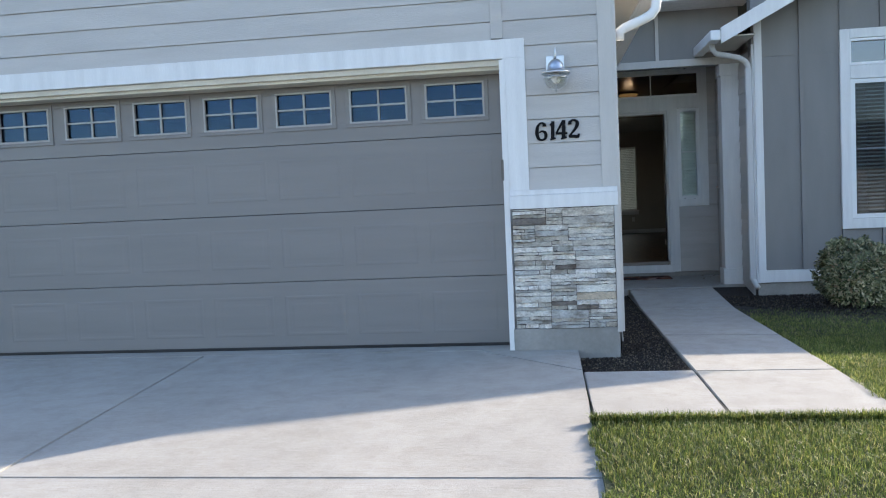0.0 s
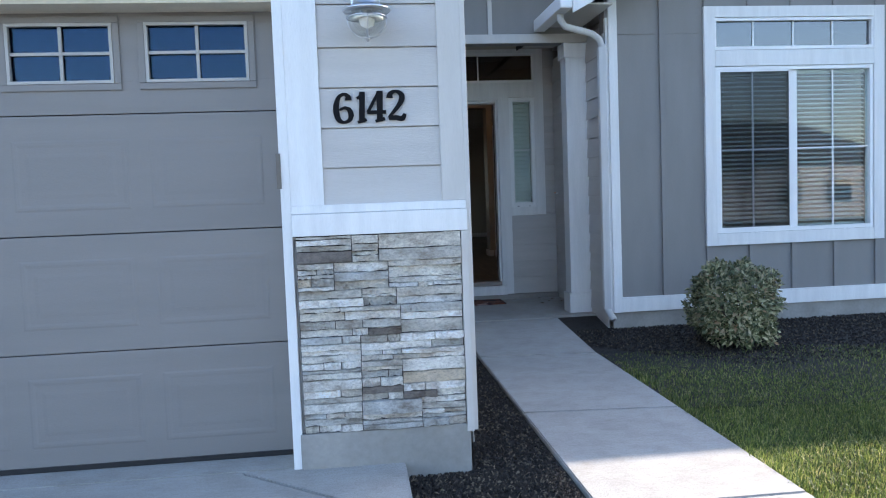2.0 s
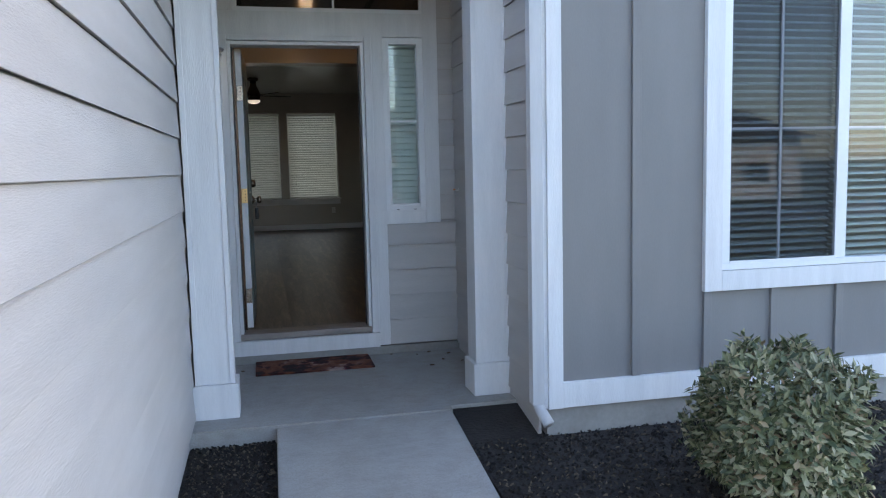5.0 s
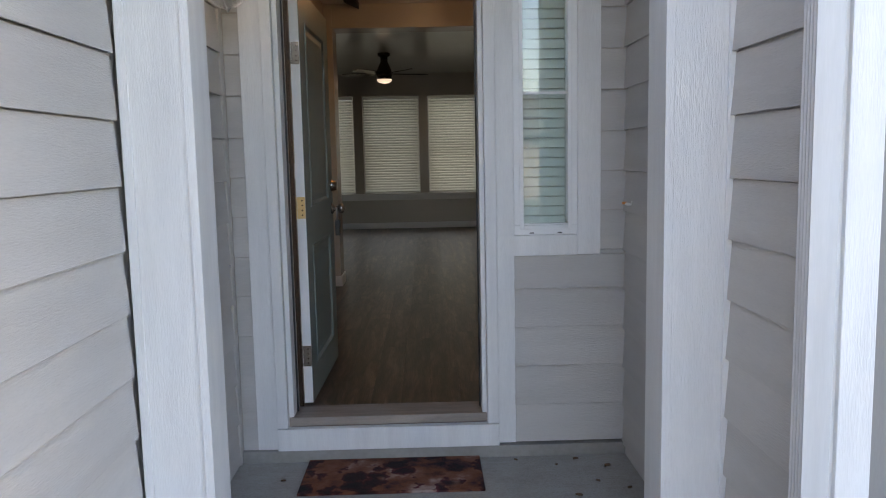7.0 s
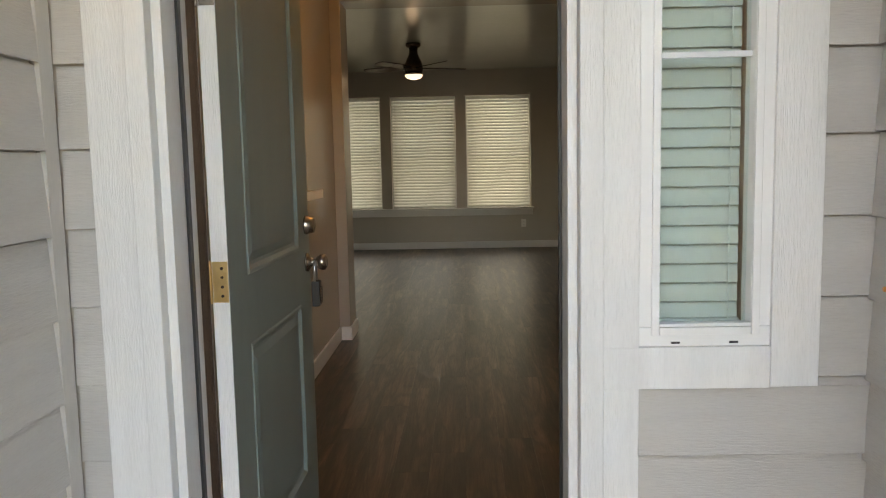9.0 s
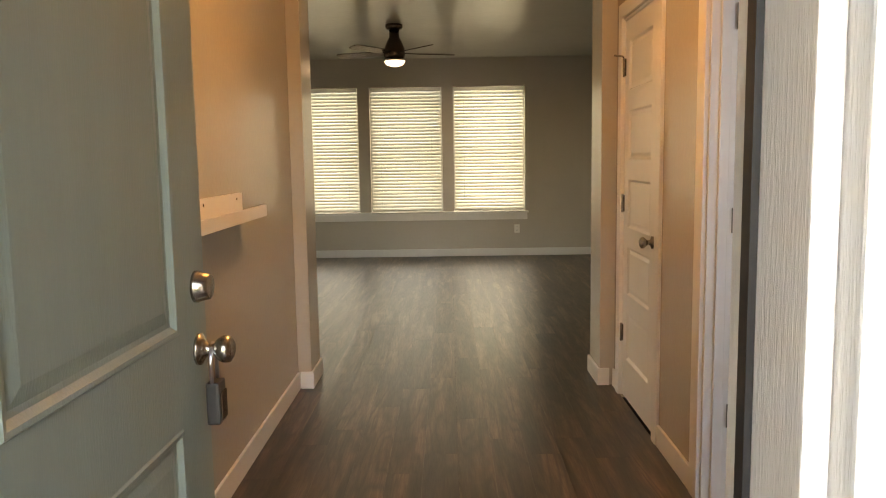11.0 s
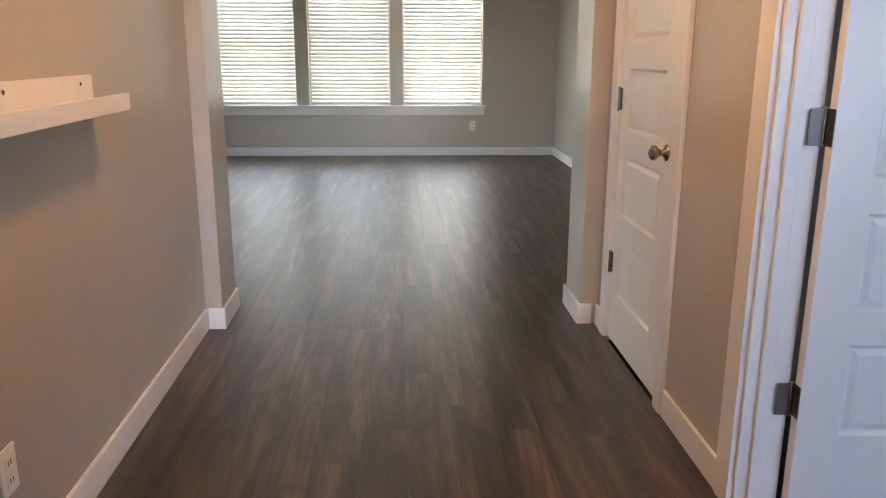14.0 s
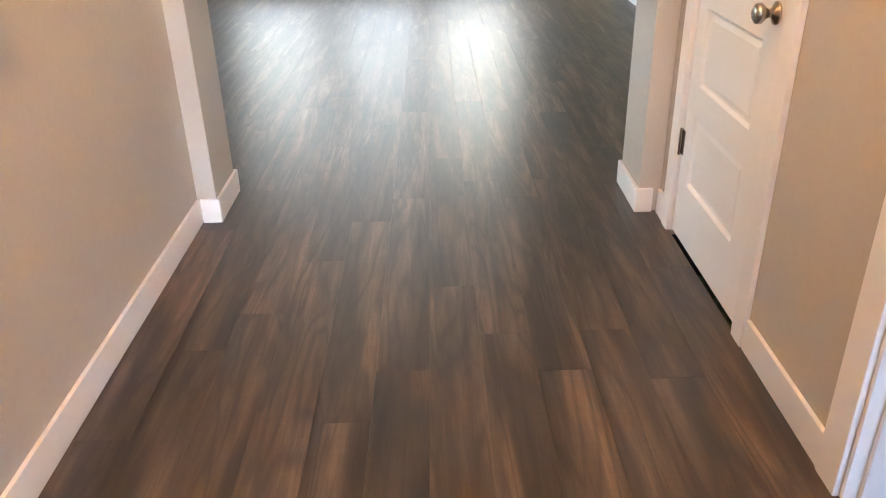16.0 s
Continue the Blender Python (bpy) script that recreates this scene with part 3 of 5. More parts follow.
for i in range(8):
    x0 = -5.615 + 0.601 * i + 0.004
    fr = part("window_frame", boxes((x0 - 0.045, x0 + 0.477, 0.190, 0.199, 1.778, 1.808), (x0 - 0.045, x0 + 0.477, 0.190, 0.199, 2.081, 2.111), (x0 - 0.045, x0 - 0.015, 0.190, 0.199, 1.809, 2.080), (x0 + 0.447, x0 + 0.477, 0.190, 0.199, 1.809, 2.080), bevel=0.003), GARAGE_PAINT, garage_door)
    part("muntin", boxes((x0, x0 + 0.432, 0.2, 0.212, 1.938, 1.952), (x0 + 0.21, x0 + 0.224, 0.2, 0.213, 1.823, 2.066), (x0 - 0.014, x0 + 0.446, 0.188, 0.21, 1.8095, 1.823), (x0 - 0.014, x0 + 0.446, 0.188, 0.21, 2.066, 2.0795), (x0 - 0.014, x0, 0.188, 0.21, 1.8235, 2.0655), (x0 + 0.432, x0 + 0.446, 0.188, 0.21, 1.8235, 2.0655)), surface("taupe_muntin", (0.40, 0.38, 0.35), 0.5, 0.04) if i == 0 else bpy.data.materials["taupe_muntin"], fr)
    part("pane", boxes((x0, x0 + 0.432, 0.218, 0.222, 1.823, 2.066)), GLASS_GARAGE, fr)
part("bottom_seal", boxes((-5.66, -0.826, 0.19, 0.199, 0.0325, 0.056)), RUBBER, garage_door)
setting("wall_garage_back", boxes((-7.0, -0.15, 6.6, 6.7, -0.1, 2.78)), DARK, "dark garage interior wall", "wall")
setting("wall_garage_left", boxes((-7.0, -6.9, 0.15, 6.6, -0.1, 2.78)), SIDING, "garage side wall", "wall")
setting("ceiling_garage", boxes((-7.0, -0.15, 0.15, 6.6, 2.74, 2.78)), DARK, "garage ceiling", "ceiling")

stone_veneer = setting("wall_stone_veneer", boxes((-0.77, -0.03, -0.02, 0.0, 0.19, 1.084)), JOINT, "stacked grey and tan ledge-stone veneer beside the garage door", "stone veneer")
setting("wall_foundation_garage", boxes((-0.79, -0.012, -0.035, 0.1, -0.2, 0.19), bevel=0.006), FOUND, "bare concrete foundation stub under the stone", "foundation")
part("edge_board", boxes((-0.029, 0.003, -0.046, 0.0, 0.155, 1.084), bevel=0.002), CREAM_TRIM, garage_wall, "cream edge board beside the stone")

side = wall_with_holes("wall_garage_side", "x", -0.15, 0.0, 0.0, 5.2, -0.1, 2.9, [], SIDING, "light greige lap-sided side wall of the garage")
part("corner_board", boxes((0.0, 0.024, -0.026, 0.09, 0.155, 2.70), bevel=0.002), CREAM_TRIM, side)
siding_run(side, "x", 0.0, 1, 0.091, 3.934, [0.06 + 0.1905 * k for k in range(15)])
siding_run(side, "x", 0.0, 1, 4.15, 5.14, [0.06 + 0.1875 * k for k in range(15)])
part("corner_strip", boxes((0.0, 0.022, 5.14, 5.196, PORCH, 2.85), bevel=0.002), CREAM_TRIM, side)

# garage roof with eave, soffit and gutter along the walkway
def slope_slab(name, p0, p1, p2, p3, thick, material, parent=None, label="", category="roof"):
    bm = bmesh.new()
    top = [bm.verts.new(p) for p in (p0, p1, p2, p3)]
    low = [bm.verts.new((p[0], p[1], p[2] - thick)) for p in (p0, p1, p2, p3)]
    bm.faces.new(top)
    bm.faces.new(low[::-1])
    for i in range(4):
        j = (i + 1) % 4
        bm.faces.new((low[i], low[j], top[j], top[i]))
    bmesh.ops.recalc_face_normals(bm, faces=bm.faces)
    if parent:
        return part(name, bm, material, parent, label)
    return setting(name, bm, material, label, category)


slope_slab("roof_garage_right", (0.33, -0.12, 2.90), (0.33, 9.0, 2.90), (-3.4, 9.0, 4.6), (-3.4, -0.12, 4.6), 0.08, SHINGLE, None, "dark shingle roof over the garage")
slope_slab("roof_garage_left", (-7.3, -0.12, 2.86), (-7.3, 9.0, 2.86), (-3.4, 9.0, 4.6), (-3.4, -0.12, 4.6), 0.08, SHINGLE, None, "dark shingle roof over the garage")
setting("ceiling_eave_soffit", boxes((0.0, 0.27, 0.03, 3.9, 2.70, 2.72)), SOFFIT, "beige soffit under the garage eave", "soffit")
setting("trim_eave_fascia", boxes((0.27, 0.292, 0.03, 3.9, 2.68, 2.83), (0.0, 0.292, 0.0, 0.029, 2.68, 2.85), bevel=0.002), WHITE_TRIM, "white fascia board of the garage eave", "trim")
gutter = thing("gutter", "white metal gutter along the garage eave", "gutter")
part("trough", boxes((0.294, 0.395, 0.02, 3.85, 2.69, 2.80), bevel=0.012), VINYL, gutter)
spout = part("downspout", tube([(0.335, 0.08, 2.70), (0.335, 0.08, 2.58), (0.325, 0.08, 2.5), (0.29, 0.08, 2.455), (0.24, 0.08, 2.43), (0.1, 0.08, 2.375), (0.062, 0.08, 2.35), (0.06, 0.08, 2.29)], 0.036, 14, 0.85), VINYL, gutter)

# ---------- house numbers and lantern ----------
def stroke(bm, pts, widths, depth):
    """A flat bar of changing width along a smooth line in the x, z plane."""
    P = [Vector((x, 0, z)) for x, z in pts]
    fine, wide = [], []
    for i in range(len(P) - 1):
        a, b, c, d = P[max(i - 1, 0)], P[i], P[i + 1], P[min(i + 2, len(P) - 1)]
        n = 6 if len(P) > 2 else 1
        for k in range(n + (i == len(P) - 2)):
            t = k / n
            fine.append(0.5 * (2 * b + (c - a) * t + (2 * a - 5 * b + 4 * c - d) * t * t + (3 * b - a - 3 * c + d) * t ** 3))
            wide.append(widths[i] * (1 - t) + widths[i + 1] * t)
    rows = []
    for i, p in enumerate(fine):
        d = (fine[min(i + 1, len(fine) - 1)] - fine[max(i - 1, 0)]).normalized()
        s_ = Vector((-d.z, 0, d.x)) * wide[i] / 2
        rows.append([bm.verts.new(p + s_ + Vector((0, y, 0))) for y in (0, -depth)] + [bm.verts.new(p - s_ + Vector((0, y, 0))) for y in (-depth, 0)])
    for a, b in zip(rows, rows[1:]):
        for k in range(4):
            bm.faces.new((a[k], a[(k + 1) % 4], b[(k + 1) % 4], b[k]))
    bm.faces.new(rows[0])
    bm.faces.new(rows[-1])


DIGITS = {
    "6": [([(0.066, 0.122), (0.064, 0.142), (0.046, 0.153), (0.024, 0.138), (0.012, 0.1), (0.011, 0.055), (0.022, 0.017), (0.045, 0.006), (0.068, 0.018), (0.075, 0.045), (0.067, 0.072), (0.046, 0.082), (0.026, 0.07)],
           [0.024, 0.018, 0.011, 0.014, 0.02, 0.022, 0.018, 0.012, 0.016, 0.02, 0.017, 0.011, 0.008])],
    "1": [([(0.040, 0.160), (0.034, 0.0)], [0.020, 0.021]), ([(0.038, 0.154), (0.027, 0.134), (0.016, 0.127)], [0.012, 0.011, 0.013]), ([(0.016, 0.0), (0.056, 0.014)], [0.012, 0.013])],
    "4": [([(0.060, 0.160), (0.055, 0.0)], [0.021, 0.021]), ([(0.054, 0.155), (0.004, 0.05)], [0.012, 0.012]), ([(0.0, 0.048), (0.084, 0.048)], [0.015, 0.015]), ([(0.036, 0.0), (0.078, 0.014)], [0.012, 0.013])],
    "2": [([(0.014, 0.118), (0.018, 0.14), (0.042, 0.153), (0.066, 0.138), (0.068, 0.108), (0.05, 0.072), (0.022, 0.034), (0.008, 0.012)], [0.024, 0.018, 0.012, 0.019, 0.021, 0.017, 0.012, 0.012]),
          ([(0.006, 0.012), (0.04, 0.014), (0.068, 0.008), (0.08, 0.034)], [0.016, 0.02, 0.02, 0.011])],
}
numbers = thing("house_number", "black metal house number 6142 on the garage siding", "house number")
for ch, x, z in (("6", -0.575, 1.574), ("1", -0.487, 1.577), ("4", -0.428, 1.58), ("2", -0.34, 1.583)):
    bm = bmesh.new()
    for k, (pts, widths) in enumerate(DIGITS[ch]):
        stroke(bm, pts, [w * 1.25 for w in widths], 0.011 + 0.0006 * k)
    bmesh.ops.recalc_face_normals(bm, faces=bm.faces)
    d = part("digit", bm, BLACK, numbers)
    d.location, d.scale = (x, -0.0145, z + 0.006), (1, 1, 0.84)


def lantern(at, turn, label, bulb_m):
    """A wall lantern, built facing -y, turned about z."""
    t = thing("wall_lantern", label, "wall lamp", "wall lanterns", at)
    t.rotation_euler = (0, 0, radians(turn))
    part("backplate", boxes((-0.065, 0.065, -0.018, 0.0, 0.03, 0.145), bevel=0.004), STEEL, t)
    part("arm", tube([(0, -0.015, 0.11), (0, -0.06, 0.15), (0, -0.11, 0.16), (0, -0.12, 0.13)], 0.009), STEEL, t)
    part("finial", lathe([(0.004, 0.11), (0.008, 0.125), (0.005, 0.15), (0.007, 0.165), (0.002, 0.185)], 14, at=(0, -0.12, 0)), STEEL, t)
    part("shade", lathe([(0.0, 0.0), (0.098, -0.006), (0.104, 0.0), (0.1, 0.008), (0.066, 0.02), (0.058, 0.026), (0.057, 0.05), (0.048, 0.075), (0.028, 0.095), (0.008, 0.102)], 36, at=(0, -0.12, 0)), STEEL, t)
    part("jar", lathe([(0.078, -0.007), (0.081, -0.03), (0.077, -0.06), (0.06, -0.09), (0.035, -0.107), (0.012, -0.112)], 28, at=(0, -0.12, 0)), CLEAR_JAR, t, "clear glass jar")
    part("bulb", lathe([(0.012, 0.02), (0.026, -0.012), (0.035, -0.038), (0.028, -0.062), (0.006, -0.074)], 18, at=(0, -0.12, 0)), bulb_m, t)
    part("cage_ring", lathe([(0.083, -0.033), (0.087, -0.031), (0.087, -0.028), (0.083, -0.026)], 32, at=(0, -0.12, 0)), STEEL, t)
    for k in range(2):
        a = k * math.pi / 2
        arc = [(0.086 * math.cos(p) * math.cos(a), -0.12 + 0.086 * math.cos(p) * math.sin(a), -0.03 - 0.088 * math.sin(p)) for p in [math.pi * q / 10 for q in range(11)]]
        part("cage_wire", tube(arc, 0.0018, 6), STEEL, t)
    part("cage_tip", lathe([(0.014, -0.114), (0.012, -0.119), (0.005, -0.124), (0.004, -0.132)], 12, at=(0, -0.12, 0)), STEEL, t)
    return t


lantern((-0.415, -0.013, 2.045), 0, "galvanised barn-style wall lantern with glass jar, unlit", BULB)
lantern((0.013, 4.86, 2.185), 90, "lit galvanised barn-style wall lantern on the porch wall", LIT_BULB)

# ---------- porch: columns, beam, front wall ----------
def column(x0, label):
    t = thing("porch_column", label, "column", "porch columns")
    part("shaft", boxes((x0, x0 + 0.206, 3.95, 4.14, 0.24, 2.70), bevel=0.003), WHITE_TRIM, t)
    part("base", boxes((x0 - 0.02, x0 + 0.226, 3.935, 4.16, PORCH, 0.239), bevel=0.005), WHITE_TRIM, t)
    part("capital", boxes((x0 - 0.02, x0 + 0.226, 3.935, 4.16, 2.55, 2.69), bevel=0.004), WHITE_TRIM, t)
    for dx in (0.0, 0.186):
        part("edge_trim", boxes((x0 + dx - 0.004, x0 + dx + 0.024, 3.942, 3.9495, 0.241, 2.549), bevel=0.002), WHITE_TRIM, t)
    return t


column(0.03, "square white porch column against the garage wall")
column(1.627, "square white porch column beside the bay wall")
setting("wall_porch_beam", boxes((0.0, 1.84, 3.95, 4.14, 2.703, 3.6)), SIDING_GREY, "grey panelled wall over the porch beam", "wall")
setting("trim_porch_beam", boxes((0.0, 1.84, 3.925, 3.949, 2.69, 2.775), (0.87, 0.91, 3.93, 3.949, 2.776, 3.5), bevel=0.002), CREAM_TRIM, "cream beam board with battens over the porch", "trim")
setting("ceiling_porch", boxes((0.0, 1.84, 4.141, 5.21, 2.93, 2.97)), SOFFIT, "beige porch ceiling", "ceiling")
setting("trim_porch_fascia", boxes((0.3, 1.9, 3.45, 3.48, 3.36, 3.5), (0.3, 1.9, 3.481, 3.95, 3.36, 3.38), bevel=0.002), WHITE_TRIM, "white fascia and soffit over the porch", "trim")
slope_slab("roof_porch", (-0.5, 3.4, 3.52), (2.4, 3.4, 3.52), (2.4, 10.5, 6.0), (-0.5, 10.5, 6.0), 0.06, SHINGLE, None, "dark shingle main roof")

DOOR = (0.25, 1.17, 0.20, 2.305)
front = wall_with_holes("wall_front", "y", 5.22, 5.38, -0.15, 1.84, -0.1, 3.3, [DOOR, (1.315, 1.605, 1.095, 2.33), (0.29, 1.62, 2.50, 2.83)], WALL_PAINT, "front wall of the entry hall")
siding_run(front, "y", 5.22, -1, 1.31, 1.84, [0.11, 0.29, 0.478, 0.662, 0.844, 1.0], lap=0.03)
siding_run(front, "y", 5.22, -1, 1.712, 1.84, [1.0, 1.022, 1.205, 1.385, 1.564, 1.751, 1.933, 2.115, 2.296, 2.478, 2.66, 2.85])
siding_run(front, "y", 5.22, -1, 0.022, 0.092, [0.09, 0.28, 0.465, 0.65, 0.84, 1.022, 1.205, 1.385, 1.564, 1.751, 1.933, 2.115, 2.296, 2.478, 2.66, 2.85])
setting("wall_front_foundation", boxes((0.0, 1.84, 5.17, 5.22, PORCH, 0.10)), FOUND, "grey foundation edge under the front wall", "foundation")
trim_entry = setting("trim_entry", boxes((0.092, 0.188, 5.195, 5.219, 0.1, 2.87), (1.232, 1.312, 5.195, 5.219, 0.105, 2.34), (1.605, 1.712, 5.195, 5.219, 1.0, 2.87), (0.188, 1.605, 5.195, 5.219, 2.335, 2.50), (0.188, 1.605, 5.195, 5.219, 2.83, 2.87),
                                           (0.188, 0.29, 5.195, 5.219, 2.501, 2.829), (1.232, 1.604, 5.194, 5.219, 0.998, 1.094), bevel=0.002), WHITE_TRIM, "white boards round door, sidelight and transom", "trim")
frame_door = setting("trim_door_frame", boxes((0.188, 0.238, 5.18, 5.30, 0.205, 2.334), (1.178, 1.231, 5.18, 5.30, 0.205, 2.334), (0.239, 1.177, 5.18, 5.30, 2.30, 2.334), (0.188, 1.232, 5.172, 5.215, 0.098, 0.204), bevel=0.004), WHITE_TRIM, "white door frame with sill board", "door frame")
part("stop", boxes((0.239, 0.262, 5.215, 5.375, 0.25, 2.30), (1.155, 1.177, 5.215, 5.375, 0.25, 2.30), (0.263, 1.154, 5.215, 5.375, 2.275, 2.299), bevel=0.002), WHITE_TRIM, frame_door)
part("weather_strip", boxes((1.147, 1.154, 5.31, 5.33, 0.25, 2.274), (0.263, 0.27, 5.30, 5.318, 0.25, 2.274)), RUBBER, frame_door)
# dark strip added across the hinge gap: weather strip plus the jamb's shade
part("weather_strip", boxes((0.2625, 0.284, 5.376, 5.3815, 0.25, 2.274)), BRONZE, frame_door)
part("threshold", boxes((0.239, 1.177, 5.216, 5.40, 0.2045, 0.247), bevel=0.006), THRESH, frame_door, "worn brown threshold")

# front door leaf, open inwards
front_door = thing("front_door", "grey-green panelled front door, standing open into the hall", "door", at=(0.285, 5.395, 0))
front_door.rotation_euler = (0, 0, radians(-1.3))


def panel_leaf(t, width, z0, z1, thick, panels, side, material, label="", rim=((0.0, 0.0), (0.002, -0.002), (0.010, -0.0105), (0.016, -0.0108), (0.032, -0.006))):
    """A door leaf along +y from the hinge: stiles, rails and sunk panels (y0, y1, z0, z1) on both faces."""
    ya, yb = panels[0][0], panels[0][1]
    rows = sorted((a, b) for _, _, a, b in panels)
    bx = [(0, thick, 0, ya, z0, z1), (0, thick, yb, width, z0, z1)]
    z = z0
    for a, b in rows:
        bx += [(0, thick, ya, yb, z, a), (0.0125, thick - 0.0125, ya, yb, a, b)]
        z = b
    bx.append((0, thick, ya, yb, z, z1))
    leaf = part("leaf", boxes(*bx), material, t, label)
    for y0, y1, a, b in panels:
        for f, s in ((thick, 1), (0, -1)):
            bm = bmesh.new()
            loops = [[bm.verts.new((f + s * h, y, z)) for y, z in ((y0 + d, a + d), (y1 - d, a + d), (y1 - d, b - d), (y0 + d, b - d))] for d, h in rim]
            for p, q in zip(loops, loops[1:]):
                for k in range(4):
                    bm.faces.new((p[k], p[(k + 1) % 4], q[(k + 1) % 4], q[k]))
            bm.faces.new(loops[-1])
            bmesh.ops.recalc_face_normals(bm, faces=bm.faces)
            part("panel", bm, material, t)
    return leaf


panel_leaf(front_door, 0.915, 0.262, 2.27, 0.044, [(0.155, 0.75, 1.225, 2.13), (0.155, 0.75, 0.42, 1.035)], 1, DOOR_GREEN, rim=((0.0, 0.0), (0.004, 0.004), (0.012, 0.003), (0.022, -0.007), (0.032, -0.008), (0.058, -0.002)))
part("edge", boxes((0.001, 0.043, -0.0035, -0.0005, 0.264, 2.268)), WHITE_TRIM, front_door, "white painted hinge edge")
for z in (0.50, 1.23, 1.96):
    h = part("hinge", boxes((0.004, 0.043, -0.0055, -0.0038, z - 0.052, z + 0.052), bevel=0.0006), BRASS if z == 1.23 else NICKEL, front_door, "brass hinge leaf" if z == 1.23 else "")
    part("pin", lathe([(0.006, z - 0.055), (0.007, z - 0.05), (0.007, z + 0.05), (0.006, z + 0.055)], 12, at=(-0.004, -0.006, 0)), BRASS if z == 1.23 else NICKEL, h)
    for dz in (-0.035, -0.012, 0.012, 0.035):
        part("screw", lathe([(0.004, -0.0072), (0.004, -0.0056)], 8, "y", at=(0.028, 0, z + dz)), BRONZE, h)
part("deadbolt", lathe([(0.034, 0.044), (0.034, 0.05), (0.031, 0.056), (0.027, 0.075), (0.024, 0.077)], 28, "x", at=(0, 0.862, 1.305)), NICKEL, front_door, "satin nickel deadbolt")
knob = part("knob", lathe([(0.034, 0.044), (0.034, 0.05), (0.02, 0.058), (0.013, 0.066), (0.013, 0.078), (0.023, 0.086), (0.03, 0.098), (0.028, 0.112), (0.017, 0.119), (0.006, 0.12)], 28, "x", at=(0, 0.862, 1.17)), NICKEL, front_door, "round satin nickel knob")
part("knob", lathe([(0.034, 0.0), (0.034, -0.006), (0.013, -0.02), (0.014, -0.034), (0.03, -0.05), (0.026, -0.068), (0.006, -0.072)], 24, "x", at=(0, 0.862, 1.17)), NICKEL, front_door)
part("latch_plate", boxes((0.01, 0.034, 0.9145, 0.917, 1.135, 1.205)), NICKEL, front_door)
lockbox = thing("key_lockbox", "black key lockbox hanging on the door knob", "lockbox", at=(0.38, 6.254, 1.09))
part("body", boxes((-0.013, 0.016, -0.026, 0.026, -0.08, 0.012), bevel=0.006), RUBBER, lockbox)
part("shackle", tube([(0.0, -0.02, 0.0), (0.0, -0.021, 0.06), (0.0, -0.012, 0.085), (0.0, 0.0, 0.093), (0.0, 0.012, 0.085), (0.0, 0.021, 0.06), (0.0, 0.02, 0.0)], 0.0045, 10), STEEL, lockbox)
part("dial_cover", boxes((0.0165, 0.02, -0.018, 0.018, -0.07, -0.01), bevel=0.002), BRONZE, lockbox)


def blind(parent_name, label, group, x0, x1, z0, z1, y, pitch, depth, tilt, material):
    """A horizontal slat blind hanging in a window, with cords and bottom rail."""
    t = thing(parent_name, label, "blind", group)
    part("headrail", boxes((x0, x1, y - 0.028, y + 0.028, z1 - 0.05, z1), bevel=0.003), material, t)
    n = int((z1 - 0.06 - z0 - 0.03) / pitch) + 1
    w = x1 - x0

    def make():
        bm = bmesh.new()
        rows = []
        for k in range(4):
            v = (k / 3 - 0.5) * depth
            c = 0.0025 * math.cos(math.pi * (k / 3 - 0.5))
            yy, zz = v * math.cos(tilt) - c * math.sin(tilt), v * math.sin(tilt) + c * math.cos(tilt)
            rows.append([bm.verts.new((u, yy, zz)) for u in (0.004, w - 0.004)])
        low = [[bm.verts.new(v.co - Vector((0, 0, 0.0022))) for v in r] for r in rows]
        for k in range(3):
            bm.faces.new((rows[k][0], rows[k][1], rows[k + 1][1], rows[k + 1][0]))
            bm.faces.new((low[k][0], low[k + 1][0], low[k + 1][1], low[k][1]))
        bm.faces.new((rows[0][0], low[0][0], low[0][1], rows[0][1]))
        bm.faces.new((rows[3][0], rows[3][1], low[3][1], low[3][0]))
        bmesh.ops.recalc_face_normals(bm, faces=bm.faces)
        for f in bm.faces:
            f.smooth = True
        return bm

    key = ("slat", round(w, 3), round(depth, 3), round(tilt, 3), material.name)
    for k in range(n):
        s = piece("slat", key, make, material, t, (x0, y, z1 - 0.075 - pitch * k))
        s.rotation_euler = (0, random.uniform(-0.001, 0.001), 0)
    part("bottom_rail", boxes((x0 + 0.004, x1 - 0.004, y - depth * 0.42, y + depth * 0.42, z0 + 0.006, z0 + 0.024), bevel=0.003), material, t)
    for u in (x0 + w * 0.14, x1 - w * 0.14):
        part("ladder_cord", boxes((u - 0.0012, u + 0.0012, y - depth * 0.5 - 0.002, y - depth * 0.5, z0 + 0.02, z1 - 0.05), (u - 0.0012, u + 0.0012, y + depth * 0.5, y + depth * 0.5 + 0.002, z0 + 0.02, z1 - 0.05)), material, t)
    return t


# sidelight and transom
def vinyl_window(name, label, x0, x1, z0, z1, y0, y1, rim, bars=(), glass=None):
    """A window in an opening facing y: vinyl frame, optional bars, one pane."""
    t = setting(name, boxes((x0, x1, y0, y1, z0, z0 + rim), (x0, x1, y0, y1, z1 - rim, z1), (x0, x0 + rim, y0, y1, z0 + rim, z1 - rim), (x1 - rim, x1, y0, y1, z0 + rim, z1 - rim), bevel=0.003), VINYL, label, "window")
    ym = (y0 + y1) / 2
    part("pane", boxes((x0 + rim, x1 - rim, ym, ym + 0.004, z0 + rim, z1 - rim)), glass or GLASS, t)
    for a, b, c, d in bars:
        part("bar", boxes((a, b, ym - 0.012, ym - 0.0005, c, d), bevel=0.002), VINYL, t)
    return t


